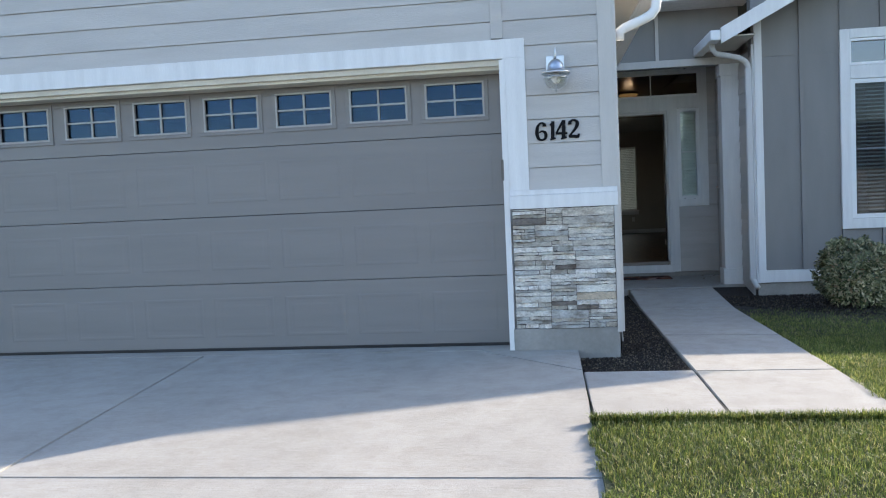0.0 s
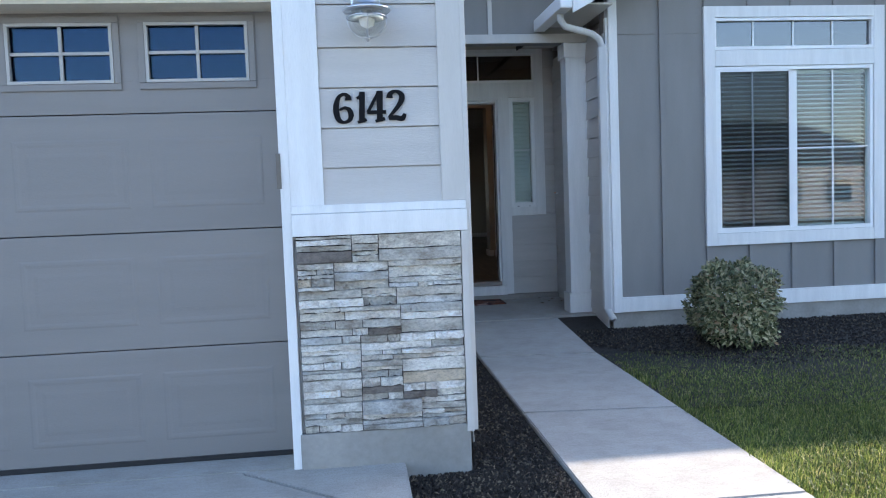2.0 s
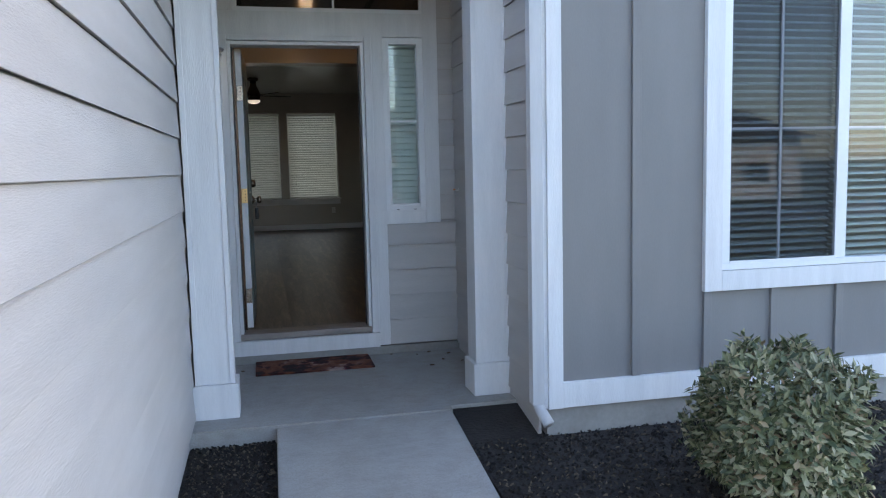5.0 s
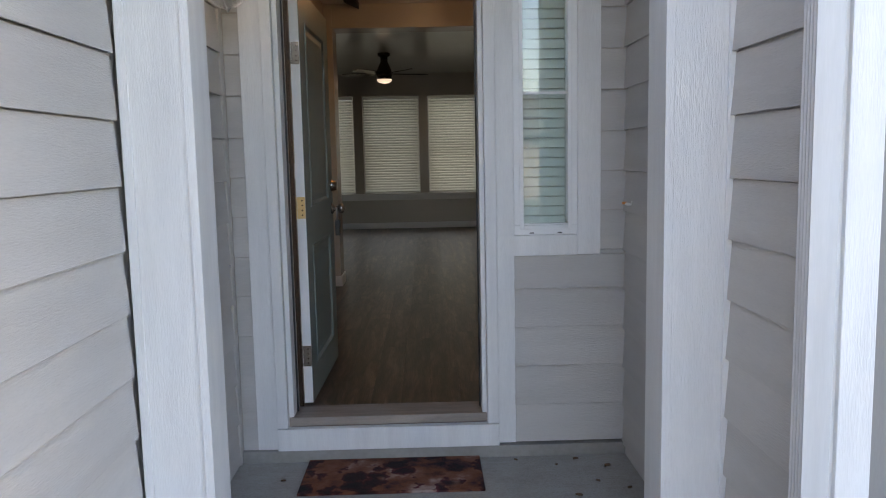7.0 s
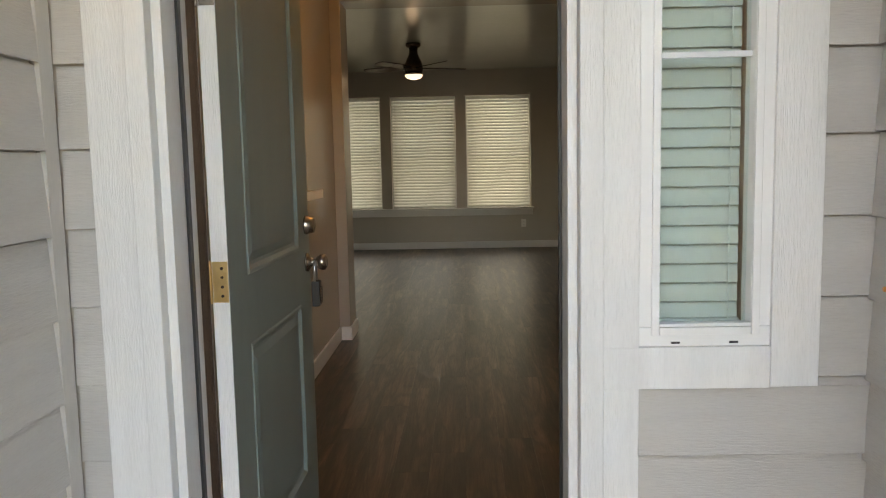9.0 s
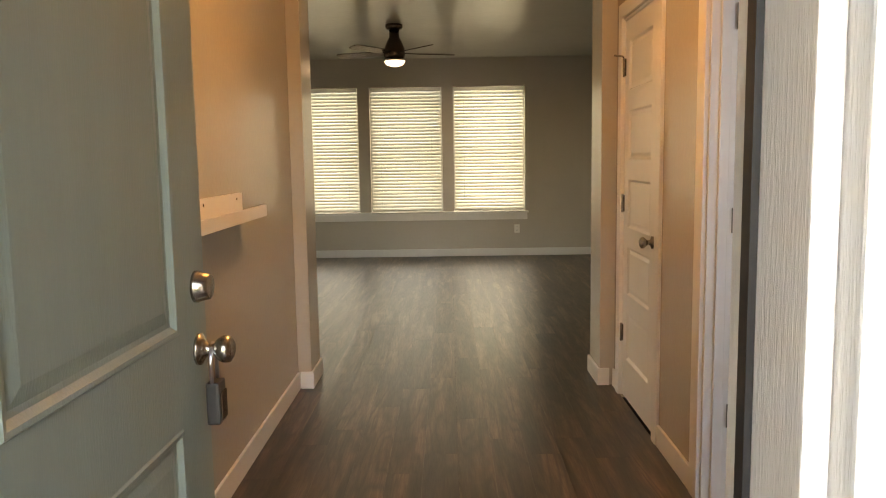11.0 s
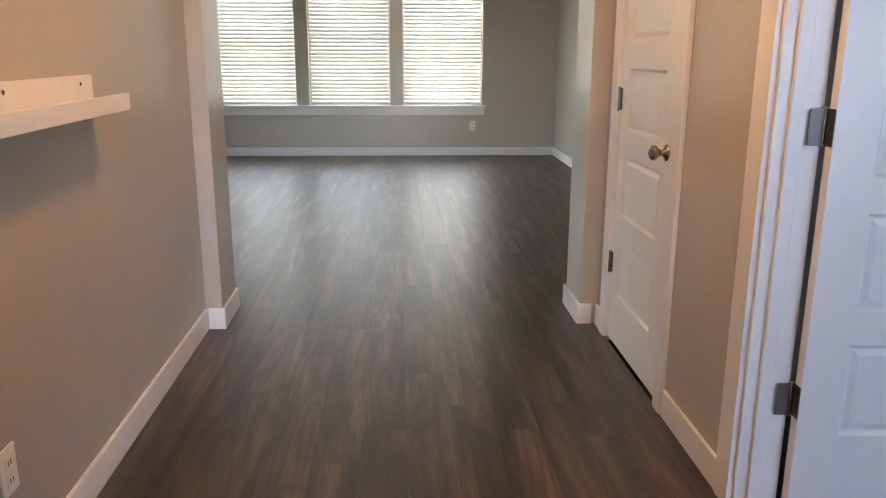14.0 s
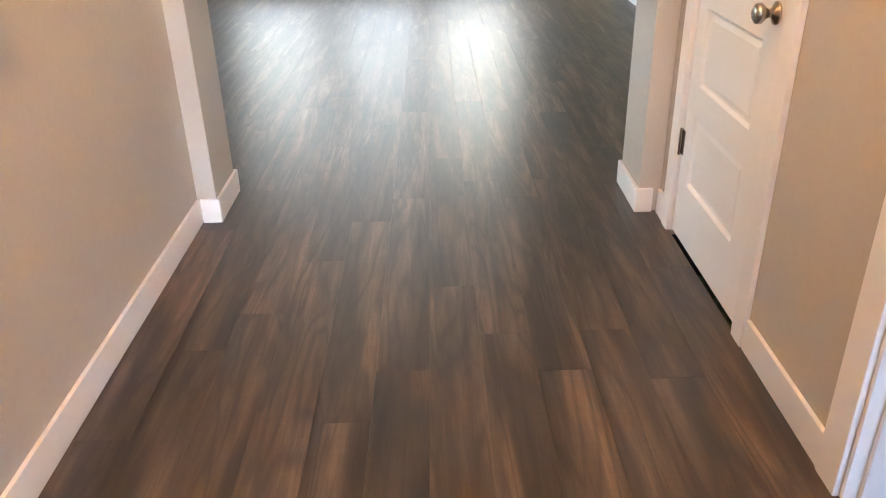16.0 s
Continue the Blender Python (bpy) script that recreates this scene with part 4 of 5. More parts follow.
vinyl_window("window_sidelight", "tall narrow sidelight window beside the front door", 1.313, 1.607, 1.094, 2.332, 5.205, 5.27, 0.045, [(1.358, 1.562, 1.735, 1.748)], GLASS)
part("sash", boxes((1.340, 1.3575, 5.198, 5.2045, 1.12, 2.305), (1.5625, 1.58, 5.198, 5.2045, 1.12, 2.305), (1.358, 1.562, 5.198, 5.2045, 1.12, 1.1385), (1.358, 1.562, 5.198, 5.2045, 2.287, 2.305), (1.3585, 1.5615, 5.2, 5.225, 1.1395, 1.147), bevel=0.002), VINYL, bpy.data.objects["window_sidelight"])
part("weep_hole", boxes((1.385, 1.405, 5.2035, 5.2048, 1.100, 1.105), (1.515, 1.535, 5.2035, 5.2048, 1.100, 1.105)), RUBBER, bpy.data.objects["window_sidelight"])
blind("window_blind", "pale slat blind in the sidelight, closed", "blinds", 1.335, 1.572, 1.115, 2.325, 5.315, 0.0455, 0.05, radians(80), BLIND_SAGE)
vinyl_window("window_transom", "wide low transom window over the front door", 0.289, 1.621, 2.499, 2.831, 5.205, 5.27, 0.03, [(0.97, 0.985, 2.529, 2.801)], GLASS_TRANSOM)

mat_ob = tagged(part("door_mat", boxes((0.335, 1.135, 4.79, 5.165, PORCH + 0.001, PORCH + 0.013), bevel=0.004), MAT_PRINT), "door mat with red and brown autumn leaf print", "door mat")
hose_bib = thing("wall_hook", "small white plastic hook on the porch siding", "hook", at=(1.826, 5.065, 1.235))
part("base", boxes((-0.006, 0.0, -0.012, 0.012, -0.015, 0.015), bevel=0.002), PLATE, hose_bib)
part("peg", tube([(-0.004, 0, 0), (-0.025, 0, 0), (-0.035, 0, 0.006)], 0.006, 10), PLATE, hose_bib)

part("tip", lathe([(0.0055, -0.047), (0.006, -0.036), (0.0055, -0.03)], 10, "x", at=(0, 0, 0.006)), surface("orange_plastic", (0.72, 0.27, 0.06), 0.4, 0.05, bump=0), hose_bib, "orange tip")

# ---------- bay (front room) outside ----------
bay_side = wall_with_holes("wall_bay_side", "x", 1.84, 1.98, 3.55, 5.22, -0.1, 2.75, [], SIDING, "lap-sided side wall of the bay beside the porch")
siding_run(bay_side, "x", 1.84, -1, 3.43, 5.2, [-0.0945 + 0.1845 * k for k in range(16)])
bay = wall_with_holes("wall_bay_front", "y", 3.40, 3.55, 1.84, 5.0, 0.12, 4.2, [(2.88, 4.445, 0.82, 2.34), (2.86, 4.46, 2.50, 2.785)], SIDING_GREY, "grey board-and-batten wall of the bay")
for x in (2.345, 4.95):
    part("batten", boxes((x, x + 0.05, 3.378, 3.399, 0.252, 3.6), bevel=0.002), SIDING_GREY, bay)
for x in (2.775, 3.195, 3.62, 4.045, 4.47):
    part("batten", boxes((x, x + 0.045, 3.378, 3.399, 0.252, 0.688), bevel=0.002), SIDING_GREY, bay)
    part("batten", boxes((x, x + 0.045, 3.378, 3.399, 2.895, 3.8), bevel=0.002), SIDING_GREY, bay)
part("panel_seam", boxes((1.946, 2.344, 3.394, 3.3985, 2.652, 2.659), (2.396, 2.768, 3.394, 3.3985, 2.652, 2.659)), SIDING_GREY, bay)
setting("trim_bay", boxes((1.862, 1.945, 3.37, 3.399, 0.11, 3.2), (1.945, 5.0, 3.37, 3.399, 0.113, 0.25), (4.87, 4.99, 3.372, 3.399, 0.251, 3.3), bevel=0.003), WHITE_TRIM, "white corner and base boards of the bay", "trim")
part("corner_return", boxes((1.838, 1.866, 3.385, 3.43, 0.113, 2.8), bevel=0.002), WHITE_TRIM, bay_side)
setting("wall_foundation_bay", boxes((1.86, 5.0, 3.395, 3.55, -0.2, 0.143)), FOUND, "concrete foundation under the bay", "foundation")
setting("trim_bay_window", boxes((2.77, 2.875, 3.365, 3.3985, 0.69, 2.89), (4.45, 4.555, 3.365, 3.3985, 0.69, 2.89), (2.876, 4.449, 3.365, 3.3985, 0.69, 0.80), (2.876, 4.449, 3.365, 3.3985, 2.345, 2.49), (2.876, 4.449, 3.365, 3.3985, 2.79, 2.89), bevel=0.003), WHITE_TRIM, "white boards round the bay window", "trim")
vinyl_window("window_bay", "white sliding window with cross bars in the bay", 2.877, 4.448, 0.803, 2.342, 3.375, 3.45, 0.035,
             [(3.61, 3.69, 0.838, 2.307), (3.245, 3.258, 0.838, 2.307), (4.045, 4.058, 0.838, 2.307), (2.912, 3.61, 1.57, 1.583), (3.69, 4.413, 1.57, 1.583)], GLASS)
SCREEN = pane_mat("insect_screen_mesh", (0.78, 0.79, 0.81))
SCREEN.node_tree.nodes["Glossy BSDF"].inputs["Color"].default_value = (0.05, 0.05, 0.05, 1)
SCREEN.node_tree.nodes["Glossy BSDF"].inputs["Roughness"].default_value = 0.6
screen = thing("insect_screen", "grey insect screen over one half of the bay window", "insect screen")
part("mesh", boxes((2.925, 3.605, 3.3785, 3.3795, 0.85, 2.295)), SCREEN, screen)
part("frame", boxes((2.912, 2.926, 3.3765, 3.384, 0.838, 2.307), (3.598, 3.61, 3.3765, 3.384, 0.838, 2.307), (2.927, 3.597, 3.3765, 3.384, 0.838, 0.852), (2.927, 3.597, 3.3765, 3.384, 2.293, 2.307), bevel=0.001), VINYL, screen)
vinyl_window("window_bay_transom", "four-light transom over the bay window", 2.862, 4.458, 2.495, 2.787, 3.375, 3.45, 0.03, [(x, x + 0.014, 2.525, 2.757) for x in (3.255, 3.65, 4.045)], GLASS_SKY)
blind("window_blind", "grey-looking slat blind in the bay window, tilted", "blinds", 2.895, 3.64, 0.83, 2.33, 3.5, 0.0425, 0.05, radians(24), BLIND_SHADED)
blind("window_blind", "grey-looking slat blind in the bay window, tilted", "blinds", 3.66, 4.43, 0.83, 2.33, 3.5, 0.0425, 0.05, radians(24), BLIND_SHADED)

# bay roof: gable with white rake, eave gutter and downspout
slope_slab("roof_bay_left", (1.42, 2.98, 2.90), (1.42, 7.0, 2.90), (3.6, 7.0, 4.05), (3.6, 2.98, 4.05), 0.05, SHINGLE, None, "dark shingle roof of the bay")
slope_slab("roof_bay_right", (5.78, 2.98, 2.90), (5.78, 7.0, 2.90), (3.6, 7.0, 4.05), (3.6, 2.98, 4.05), 0.05, SHINGLE, None, "dark shingle roof of the bay")
slope_slab("trim_bay_rake", (1.42, 2.95, 2.92), (1.42, 2.98, 2.92), (3.6, 2.98, 4.07), (3.6, 2.95, 4.07), 0.17, WHITE_TRIM, None, "white rake board of the bay gable", "trim")
slope_slab("trim_bay_rake_right", (5.78, 2.95, 2.92), (5.78, 2.98, 2.92), (3.6, 2.98, 4.07), (3.6, 2.95, 4.07), 0.17, WHITE_TRIM, None, "white rake board of the bay gable", "trim")
setting("ceiling_bay_soffit", boxes((1.45, 1.80, 3.06, 5.0, 2.84, 2.855)), SOFFIT, "beige soffit of the bay eave", "soffit")
bay_gutter = thing("gutter", "white metal gutter and downspout at the bay corner", "gutter")
part("trough", boxes((1.31, 1.42, 2.96, 3.92, 2.79, 2.90), bevel=0.014), VINYL, bay_gutter)
spout = []
for ax, ay, bx_, by_ in ((-1, -1, 1, -1), (1, -1, 1, 1), (1, 1, -1, 1), (-1, 1, -1, -1)):
    for k in range(12):
        u, dent = k / 12, (0.86 if k % 3 == 1 and 0 < k < 11 else 1.0)
        fx, fy = ax + (bx_ - ax) * u, ay + (by_ - ay) * u
        fx, fy = (fx, fy) if ay == by_ else (fx * dent, fy)
        spout.append((1.786 + 0.031 * fx, 3.347 + 0.03 * fy))
part("downspout", prism(spout, 0.16, 2.53), GUTTER, bay_gutter, "fluted white downspout")
part("elbow", tube([(1.375, 3.2, 2.80), (1.378, 3.2, 2.74), (1.42, 3.22, 2.69), (1.68, 3.3, 2.645), (1.76, 3.335, 2.605), (1.793, 3.347, 2.54), (1.793, 3.347, 2.50)], 0.031, 12, 0.85), GUTTER, bay_gutter)
part("elbow", tube([(1.793, 3.347, 0.2), (1.793, 3.34, 0.14), (1.82, 3.26, 0.07)], 0.031, 12, 0.85), GUTTER, bay_gutter)

# the house goes on beyond the bay
setting("wall_right_wing", boxes((5.0, 13.0, 3.9, 4.05, -0.2, 2.9)), SIDING_GREY, "grey wall of the right wing", "wall")
slope_slab("roof_right_wing", (4.2, 3.5, 2.75), (13.4, 3.5, 2.75), (13.4, 9.0, 5.1), (4.2, 9.0, 5.1), 0.1, SHINGLE, None, "dark shingle roof of the right wing")
# added out of view: keeps direct sun off the back windows
setting("wall_back_wing", boxes((3.3, 3.45, 15.4, 21.5, -0.1, 6.4)), SIDING, "plain unseen wall added to keep sun off the back windows", "wall")
slope_slab("roof_back", (-7.0, 15.9, 3.1), (13.4, 15.9, 3.1), (13.4, 9.0, 5.6), (-7.0, 9.0, 5.6), 0.1, SHINGLE, None, "dark shingle back roof")

# ---------- hall ----------
def base_run(name, *bx):
    return setting(name, boxes(*bx, bevel=0.003), INT_TRIM, "white painted baseboard", "baseboard")


setting("floor_base", boxes((-3.3, 1.83, 5.38, 15.2, -0.3, FLOOR - 0.012), (1.83, 2.95, 9.03, 15.2, -0.3, FLOOR - 0.012)), JOINT, "floor base under the planks", "floor")
setting("wall_hall_left", boxes((-0.15, -0.005, 5.38, 9.36, FLOOR - 0.02, CEIL)), WALL_PAINT, "greige textured wall of the hall", "wall")
setting("wall_hall_post_left", boxes((-0.005, 0.072, 9.055, 9.36, FLOOR - 0.02, CEIL), bevel=0.004), WALL_PAINT, "greige wall end of the opening to the living room", "wall")
setting("wall_hall_post_right", boxes((1.745, 1.98, 9.05, 9.35, FLOOR - 0.02, CEIL), bevel=0.004), WALL_PAINT, "greige wall end of the opening to the living room", "wall")
setting("wall_hall_header", boxes((0.072, 1.745, 9.055, 9.35, 2.66, CEIL), bevel=0.003), WALL_PAINT, "greige header over the opening to the living room", "wall")
setting("ceiling_hall", boxes((-0.15, 1.98, 5.38, 9.36, CEIL, CEIL + 0.1)), CEIL_PAINT, "textured white hall ceiling", "ceiling")
wall_with_holes("wall_hall_right", "x", 1.83, 1.95, 5.38, 9.05, FLOOR - 0.02, CEIL, [(6.53, 7.495, FLOOR - 0.02, 2.29), (8.19, 8.87, FLOOR - 0.02, 2.285)], WALL_PAINT, "greige textured hall wall with two doorways")
base_run("baseboard_hall_left", (-0.005, 0.009, 5.39, 9.041, FLOOR, 0.345))
base_run("baseboard_post_left", (0.0095, 0.086, 9.041, 9.0545, FLOOR, 0.345), (0.0725, 0.086, 9.055, 9.374, FLOOR, 0.345), (-0.15, 0.072, 9.3605, 9.374, FLOOR, 0.345))
base_run("baseboard_post_right", (1.731, 1.80, 9.036, 9.0495, FLOOR, 0.345), (1.731, 1.7445, 9.05, 9.364, FLOOR, 0.345), (1.745, 1.98, 9.3505, 9.364, FLOOR, 0.345))
base_run("baseboard_hall_right", (1.816, 1.8295, 7.585, 8.075, FLOOR, 0.345))
base_run("baseboard_hall_right_near", (1.816, 1.8295, 5.39, 6.44, FLOOR, 0.345))
base_run("baseboard_hall_right_far", (1.816, 1.8295, 8.945, 9.036, FLOOR, 0.345))

closet_trim = setting("trim_closet", boxes((1.812, 1.8295, 8.08, 8.155, FLOOR, 2.36), (1.812, 1.8295, 8.87, 8.94, FLOOR, 2.36), (1.812, 1.8295, 8.156, 8.869, 2.285, 2.36), bevel=0.003), INT_TRIM, "white flat casing of the closet door", "trim")
part("jamb", boxes((1.8285, 1.95, 8.156, 8.192, FLOOR, 2.284), (1.8285, 1.95, 8.866, 8.88, FLOOR, 2.284), (1.8285, 1.95, 8.193, 8.865, 2.27, 2.284), bevel=0.001), INT_TRIM, closet_trim)


def five_panels(y0, y1):
    return [(y0, y1, a, a + 0.255) for a in (0.467, 0.825, 1.185, 1.545, 1.905)]


closet = thing("closet_door", "white five-panel closet door, closed", "door", at=(1.87, 8.862, 0))
closet.rotation_euler = (0, 0, math.pi)
panel_leaf(closet, 0.662, 0.253, 2.266, 0.035, five_panels(0.085, 0.545), 1, INT_TRIM)
part("knob", lathe([(0.03, 0.035), (0.03, 0.04), (0.014, 0.047), (0.011, 0.058), (0.016, 0.066), (0.027, 0.078), (0.026, 0.09), (0.016, 0.097), (0.005, 0.098)], 26, "x", at=(0, 0.605, 1.16)), NICKEL, closet, "round nickel knob")
for z in (0.60, 1.31, 2.03):
    hg = part("hinge", lathe([(0.006, z - 0.05), (0.007, z - 0.045), (0.007, z + 0.045), (0.006, z + 0.05)], 12, at=(0.043, -0.004, 0)), NICKEL, closet)
    part("leaf_plate", boxes((0.0355, 0.038, 0.0, 0.02, z - 0.045, z + 0.045), (0.0355, 0.038, -0.03, -0.008, z - 0.045, z + 0.045)), NICKEL, hg)
part("hinge_stop", tube([(0.045, -0.004, 2.085), (0.06, 0.0, 2.09), (0.1, 0.03, 2.09)], 0.005, 8), NICKEL, closet)

room_trim = setting("trim_room_door", boxes((1.812, 1.8295, 7.494, 7.582, FLOOR, 2.37), (1.812, 1.8295, 6.445, 6.53, FLOOR, 2.37), (1.812, 1.8295, 6.531, 7.493, 2.29, 2.37), bevel=0.003), INT_TRIM, "white flat casing of the bedroom doorway", "trim")
part("jamb", boxes((1.8285, 1.952, 7.481, 7.4945, FLOOR, 2.276), (1.8285, 1.952, 6.53, 6.544, FLOOR, 2.276), (1.8285, 1.952, 6.544, 7.481, 2.276, 2.29), bevel=0.0015), INT_TRIM, room_trim)
part("stop", boxes((1.862, 1.898, 7.468, 7.4805, FLOOR, 2.275), (1.862, 1.898, 6.5445, 6.557, FLOOR, 2.275), bevel=0.002), INT_TRIM, room_trim)
room_door = thing("bedroom_door", "white five-panel bedroom door, standing open", "door", at=(1.962, 7.472, 0))
room_door.rotation_euler = (0, 0, radians(-91.5))
panel_leaf(room_door, 0.92, 0.262, 2.268, 0.035, [(0.115, 0.805, a, a + 0.262) for a in (0.495, 0.85, 1.204, 1.552, 1.905)], 1, INT_TRIM)
for z in (0.59, 1.325, 2.05):
    hg = part("hinge", lathe([(0.006, z - 0.052), (0.0075, z - 0.047), (0.0075, z + 0.047), (0.006, z + 0.052)], 12, at=(-0.004, -0.008, 0)), NICKEL, room_door)
    part("leaf_plate", boxes((-0.002, 0.034, -0.0025, -0.0005, z - 0.046, z + 0.046), bevel=0.0006), DULL_NICKEL, hg)
    part("jamb_plate", boxes((0.0, 0.0024, -0.048, -0.012, z - 0.046, z + 0.046), bevel=0.0006), DULL_NICKEL, hg)
part("knob", lathe([(0.03, 0.035), (0.03, 0.04), (0.012, 0.05), (0.026, 0.078), (0.016, 0.096), (0.005, 0.098)], 22, "x", at=(0, 0.855, 1.16)), NICKEL, room_door)

# front room behind the doorway
setting("floor_bedroom", boxes((1.83, 5.0, 3.55, 8.15, -0.3, FLOOR - 0.004)), CARPET, "brown carpet of the front bedroom", "floor")
setting("wall_bedroom_back", boxes((1.95, 5.0, 8.15, 8.25, -0.1, CEIL)), WALL_PAINT, "bedroom back wall", "wall")
setting("wall_bedroom_right", boxes((4.9, 5.0, 3.55, 8.15, -0.1, CEIL)), WALL_PAINT, "bedroom side wall", "wall")
setting("wall_bedroom_left", boxes((1.98, 2.02, 3.55, 5.38, -0.1, CEIL)), WALL_PAINT, "bedroom wall beside the porch", "wall")
setting("ceiling_bedroom", boxes((1.95, 5.0, 3.55, 8.25, CEIL, CEIL + 0.1)), CEIL_PAINT, "bedroom ceiling", "ceiling")
setting("wall_closet_back", boxes((2.5, 2.6, 8.25, 9.05, -0.1, CEIL)), WALL_PAINT, "closet back wall", "wall")

# picture ledge, outlets, ceiling lamp
ledge = thing("picture_ledge", "white wooden picture ledge screwed to the hall wall", "shelf")
part("back", boxes((-0.004, 0.012, 6.75, 7.93, 1.352, 1.435), bevel=0.003), INT_TRIM, ledge)
part("shelf", boxes((-0.004, 0.098, 6.75, 7.93, 1.335, 1.3515), bevel=0.002), INT_TRIM, ledge)
part("lip", boxes((0.0985, 0.114, 6.75, 7.93, 1.335, 1.383), bevel=0.003), INT_TRIM, ledge)
for y in (6.95, 7.4, 7.84):
    part("screw", lathe([(0.006, 0.0125), (0.006, 0.0135)], 10, "x", at=(0, y, 1.412)), BRONZE, ledge)


def outlet(at, turn, label):
    t = thing("wall_outlet", label, "outlet", "wall outlets", at)
    t.rotation_euler = (0, 0, radians(turn))
    part("plate", boxes((-0.036, 0.036, -0.006, 0.0, -0.057, 0.057), bevel=0.002), PLATE, t)
    for z in (-0.022, 0.022):
        s = part("socket", boxes((-0.016, 0.016, -0.0085, -0.0062, z - 0.014, z + 0.014), bevel=0.001), PLATE, t)
        part("slot", boxes((-0.007, -0.005, -0.0095, -0.0086, z - 0.006, z + 0.006), (0.005, 0.007, -0.0095, -0.0086, z - 0.006, z + 0.006)), RUBBER, s)
    return t


outlet((-0.0045, 7.22, 0.575), 90, "white wall outlet over the hall baseboard")
outlet((1.80, 15.1295, 0.608), 0, "white wall outlet under the living-room windows")
entry_lamp = thing("ceiling_lamp", "round flush ceiling lamp glowing warm orange", "ceiling lamp", at=(0.92, 7.4, CEIL))
part("pan", lathe([(0.16, -0.001), (0.165, -0.015), (0.16, -0.03)], 36), BRONZE, entry_lamp)
part("bowl", lathe([(0.15, -0.031), (0.14, -0.06), (0.1, -0.09), (0.05, -0.103), (0.008, -0.106)], 36), WARM_GLOW, entry_lamp)
part("finial", lathe([(0.012, -0.107), (0.014, -0.115), (0.004, -0.125)], 12), BRONZE, entry_lamp)

# ---------- living room ----------
WINS = ((-1.275, -0.309), (-0.158, 0.808), (0.956, 1.912))
wall_with_holes("wall_back", "y", 15.13, 15.36, -3.3, 2.95, FLOOR - 0.02, CEIL, [(a, b, 0.85, 2.51) for a, b in WINS], WALL_PAINT, "greige back wall with three tall windows")
setting("wall_living_right", boxes((2.81, 2.95, 9.35, 15.13, FLOOR - 0.02, CEIL)), WALL_PAINT, "greige right wall of the living room", "wall")
# opening and window added out of view for the left fill lamp
wall_with_holes("wall_living_left", "x", -3.3, -3.2, 9.36, 15.13, FLOOR - 0.02, CEIL, [(10.7, 13.1, 0.4, 2.5)], WALL_PAINT, "greige left wall of the living room with an added, unseen window")
added_window = setting("window_living_left", boxes((-3.27, -3.22, 10.7, 13.1, 0.4, 0.45), (-3.27, -3.22, 10.7, 13.1, 2.45, 2.5), (-3.27, -3.22, 10.7, 10.75, 0.451, 2.449), (-3.27, -3.22, 13.05, 13.1, 0.451, 2.449), (-3.27, -3.22, 11.88, 11.92, 0.451, 2.449), bevel=0.003), VINYL, "white sliding window added unseen in the living-room side wall", "window")
part("pane", boxes((-3.247, -3.243, 10.751, 13.049, 0.451, 2.449)), GLASS_BACK, added_window)
setting("wall_living_front_right", boxes((1.98, 2.95, 9.25, 9.35, FLOOR - 0.02, CEIL)), WALL_PAINT, "greige wall beside the hall opening", "wall")
setting("wall_living_front_left", boxes((-3.3, -0.15, 9.26, 9.36, FLOOR - 0.02, CEIL)), WALL_PAINT, "greige wall beside the hall opening", "wall")
setting("ceiling_living", boxes((-3.3, 2.95, 9.36, 15.36, CEIL, CEIL + 0.1)), CEIL_PAINT, "textured ceiling of the living room", "ceiling")
base_run("baseboard_back", (-3.2, 2.796, 15.116, 15.1295, FLOOR, 0.345))
base_run("baseboard_living_right", (2.796, 2.8095, 9.37, 15.1295, FLOOR, 0.345))
setting("trim_window_stool", boxes((-1.40, 1.955, 15.09, 15.1295, 0.825, 0.851), (-1.38, 1.94, 15.11, 15.1295, 0.735, 0.824), bevel=0.003), INT_TRIM, "white window stool and apron", "window sill")
for k, (a, b) in enumerate(WINS):
    vinyl_window("window_back", "white single-hung living-room window behind a blind", a + 0.002, b - 0.002, 0.852, 2.508, 15.25, 15.32, 0.04, [(a + 0.04, b - 0.04, 1.62, 1.66)], GLASS_BACK)
    blind("window_blind", "white slat blind lowered in a living-room window", "blinds", a + 0.012, b - 0.012, 0.86, 2.505, 15.19, 0.044, 0.05, radians(51), BLIND_WHITE)

fan = thing("ceiling_fan", "dark bronze five-blade ceiling fan with lit lamp", "ceiling fan", at=(0.37, 12.5, CEIL))
part("canopy", lathe([(0.085, -0.001), (0.085, -0.03), (0.07, -0.05), (0.05, -0.055)], 32), BRONZE, fan)
part("motor", lathe([(0.05, -0.055), (0.05, -0.12), (0.075, -0.17), (0.1, -0.23), (0.105, -0.30), (0.095, -0.335)], 32), BRONZE, fan, "brushed bronze motor housing")
part("ring", lathe([(0.108, -0.336), (0.112, -0.34), (0.108, -0.352)], 32), NICKEL, fan)
part("lamp_bowl", lathe([(0.1, -0.353), (0.095, -0.375), (0.07, -0.395), (0.03, -0.405), (0.004, -0.407)], 32), FAN_GLOW, fan, "glowing frosted lamp")
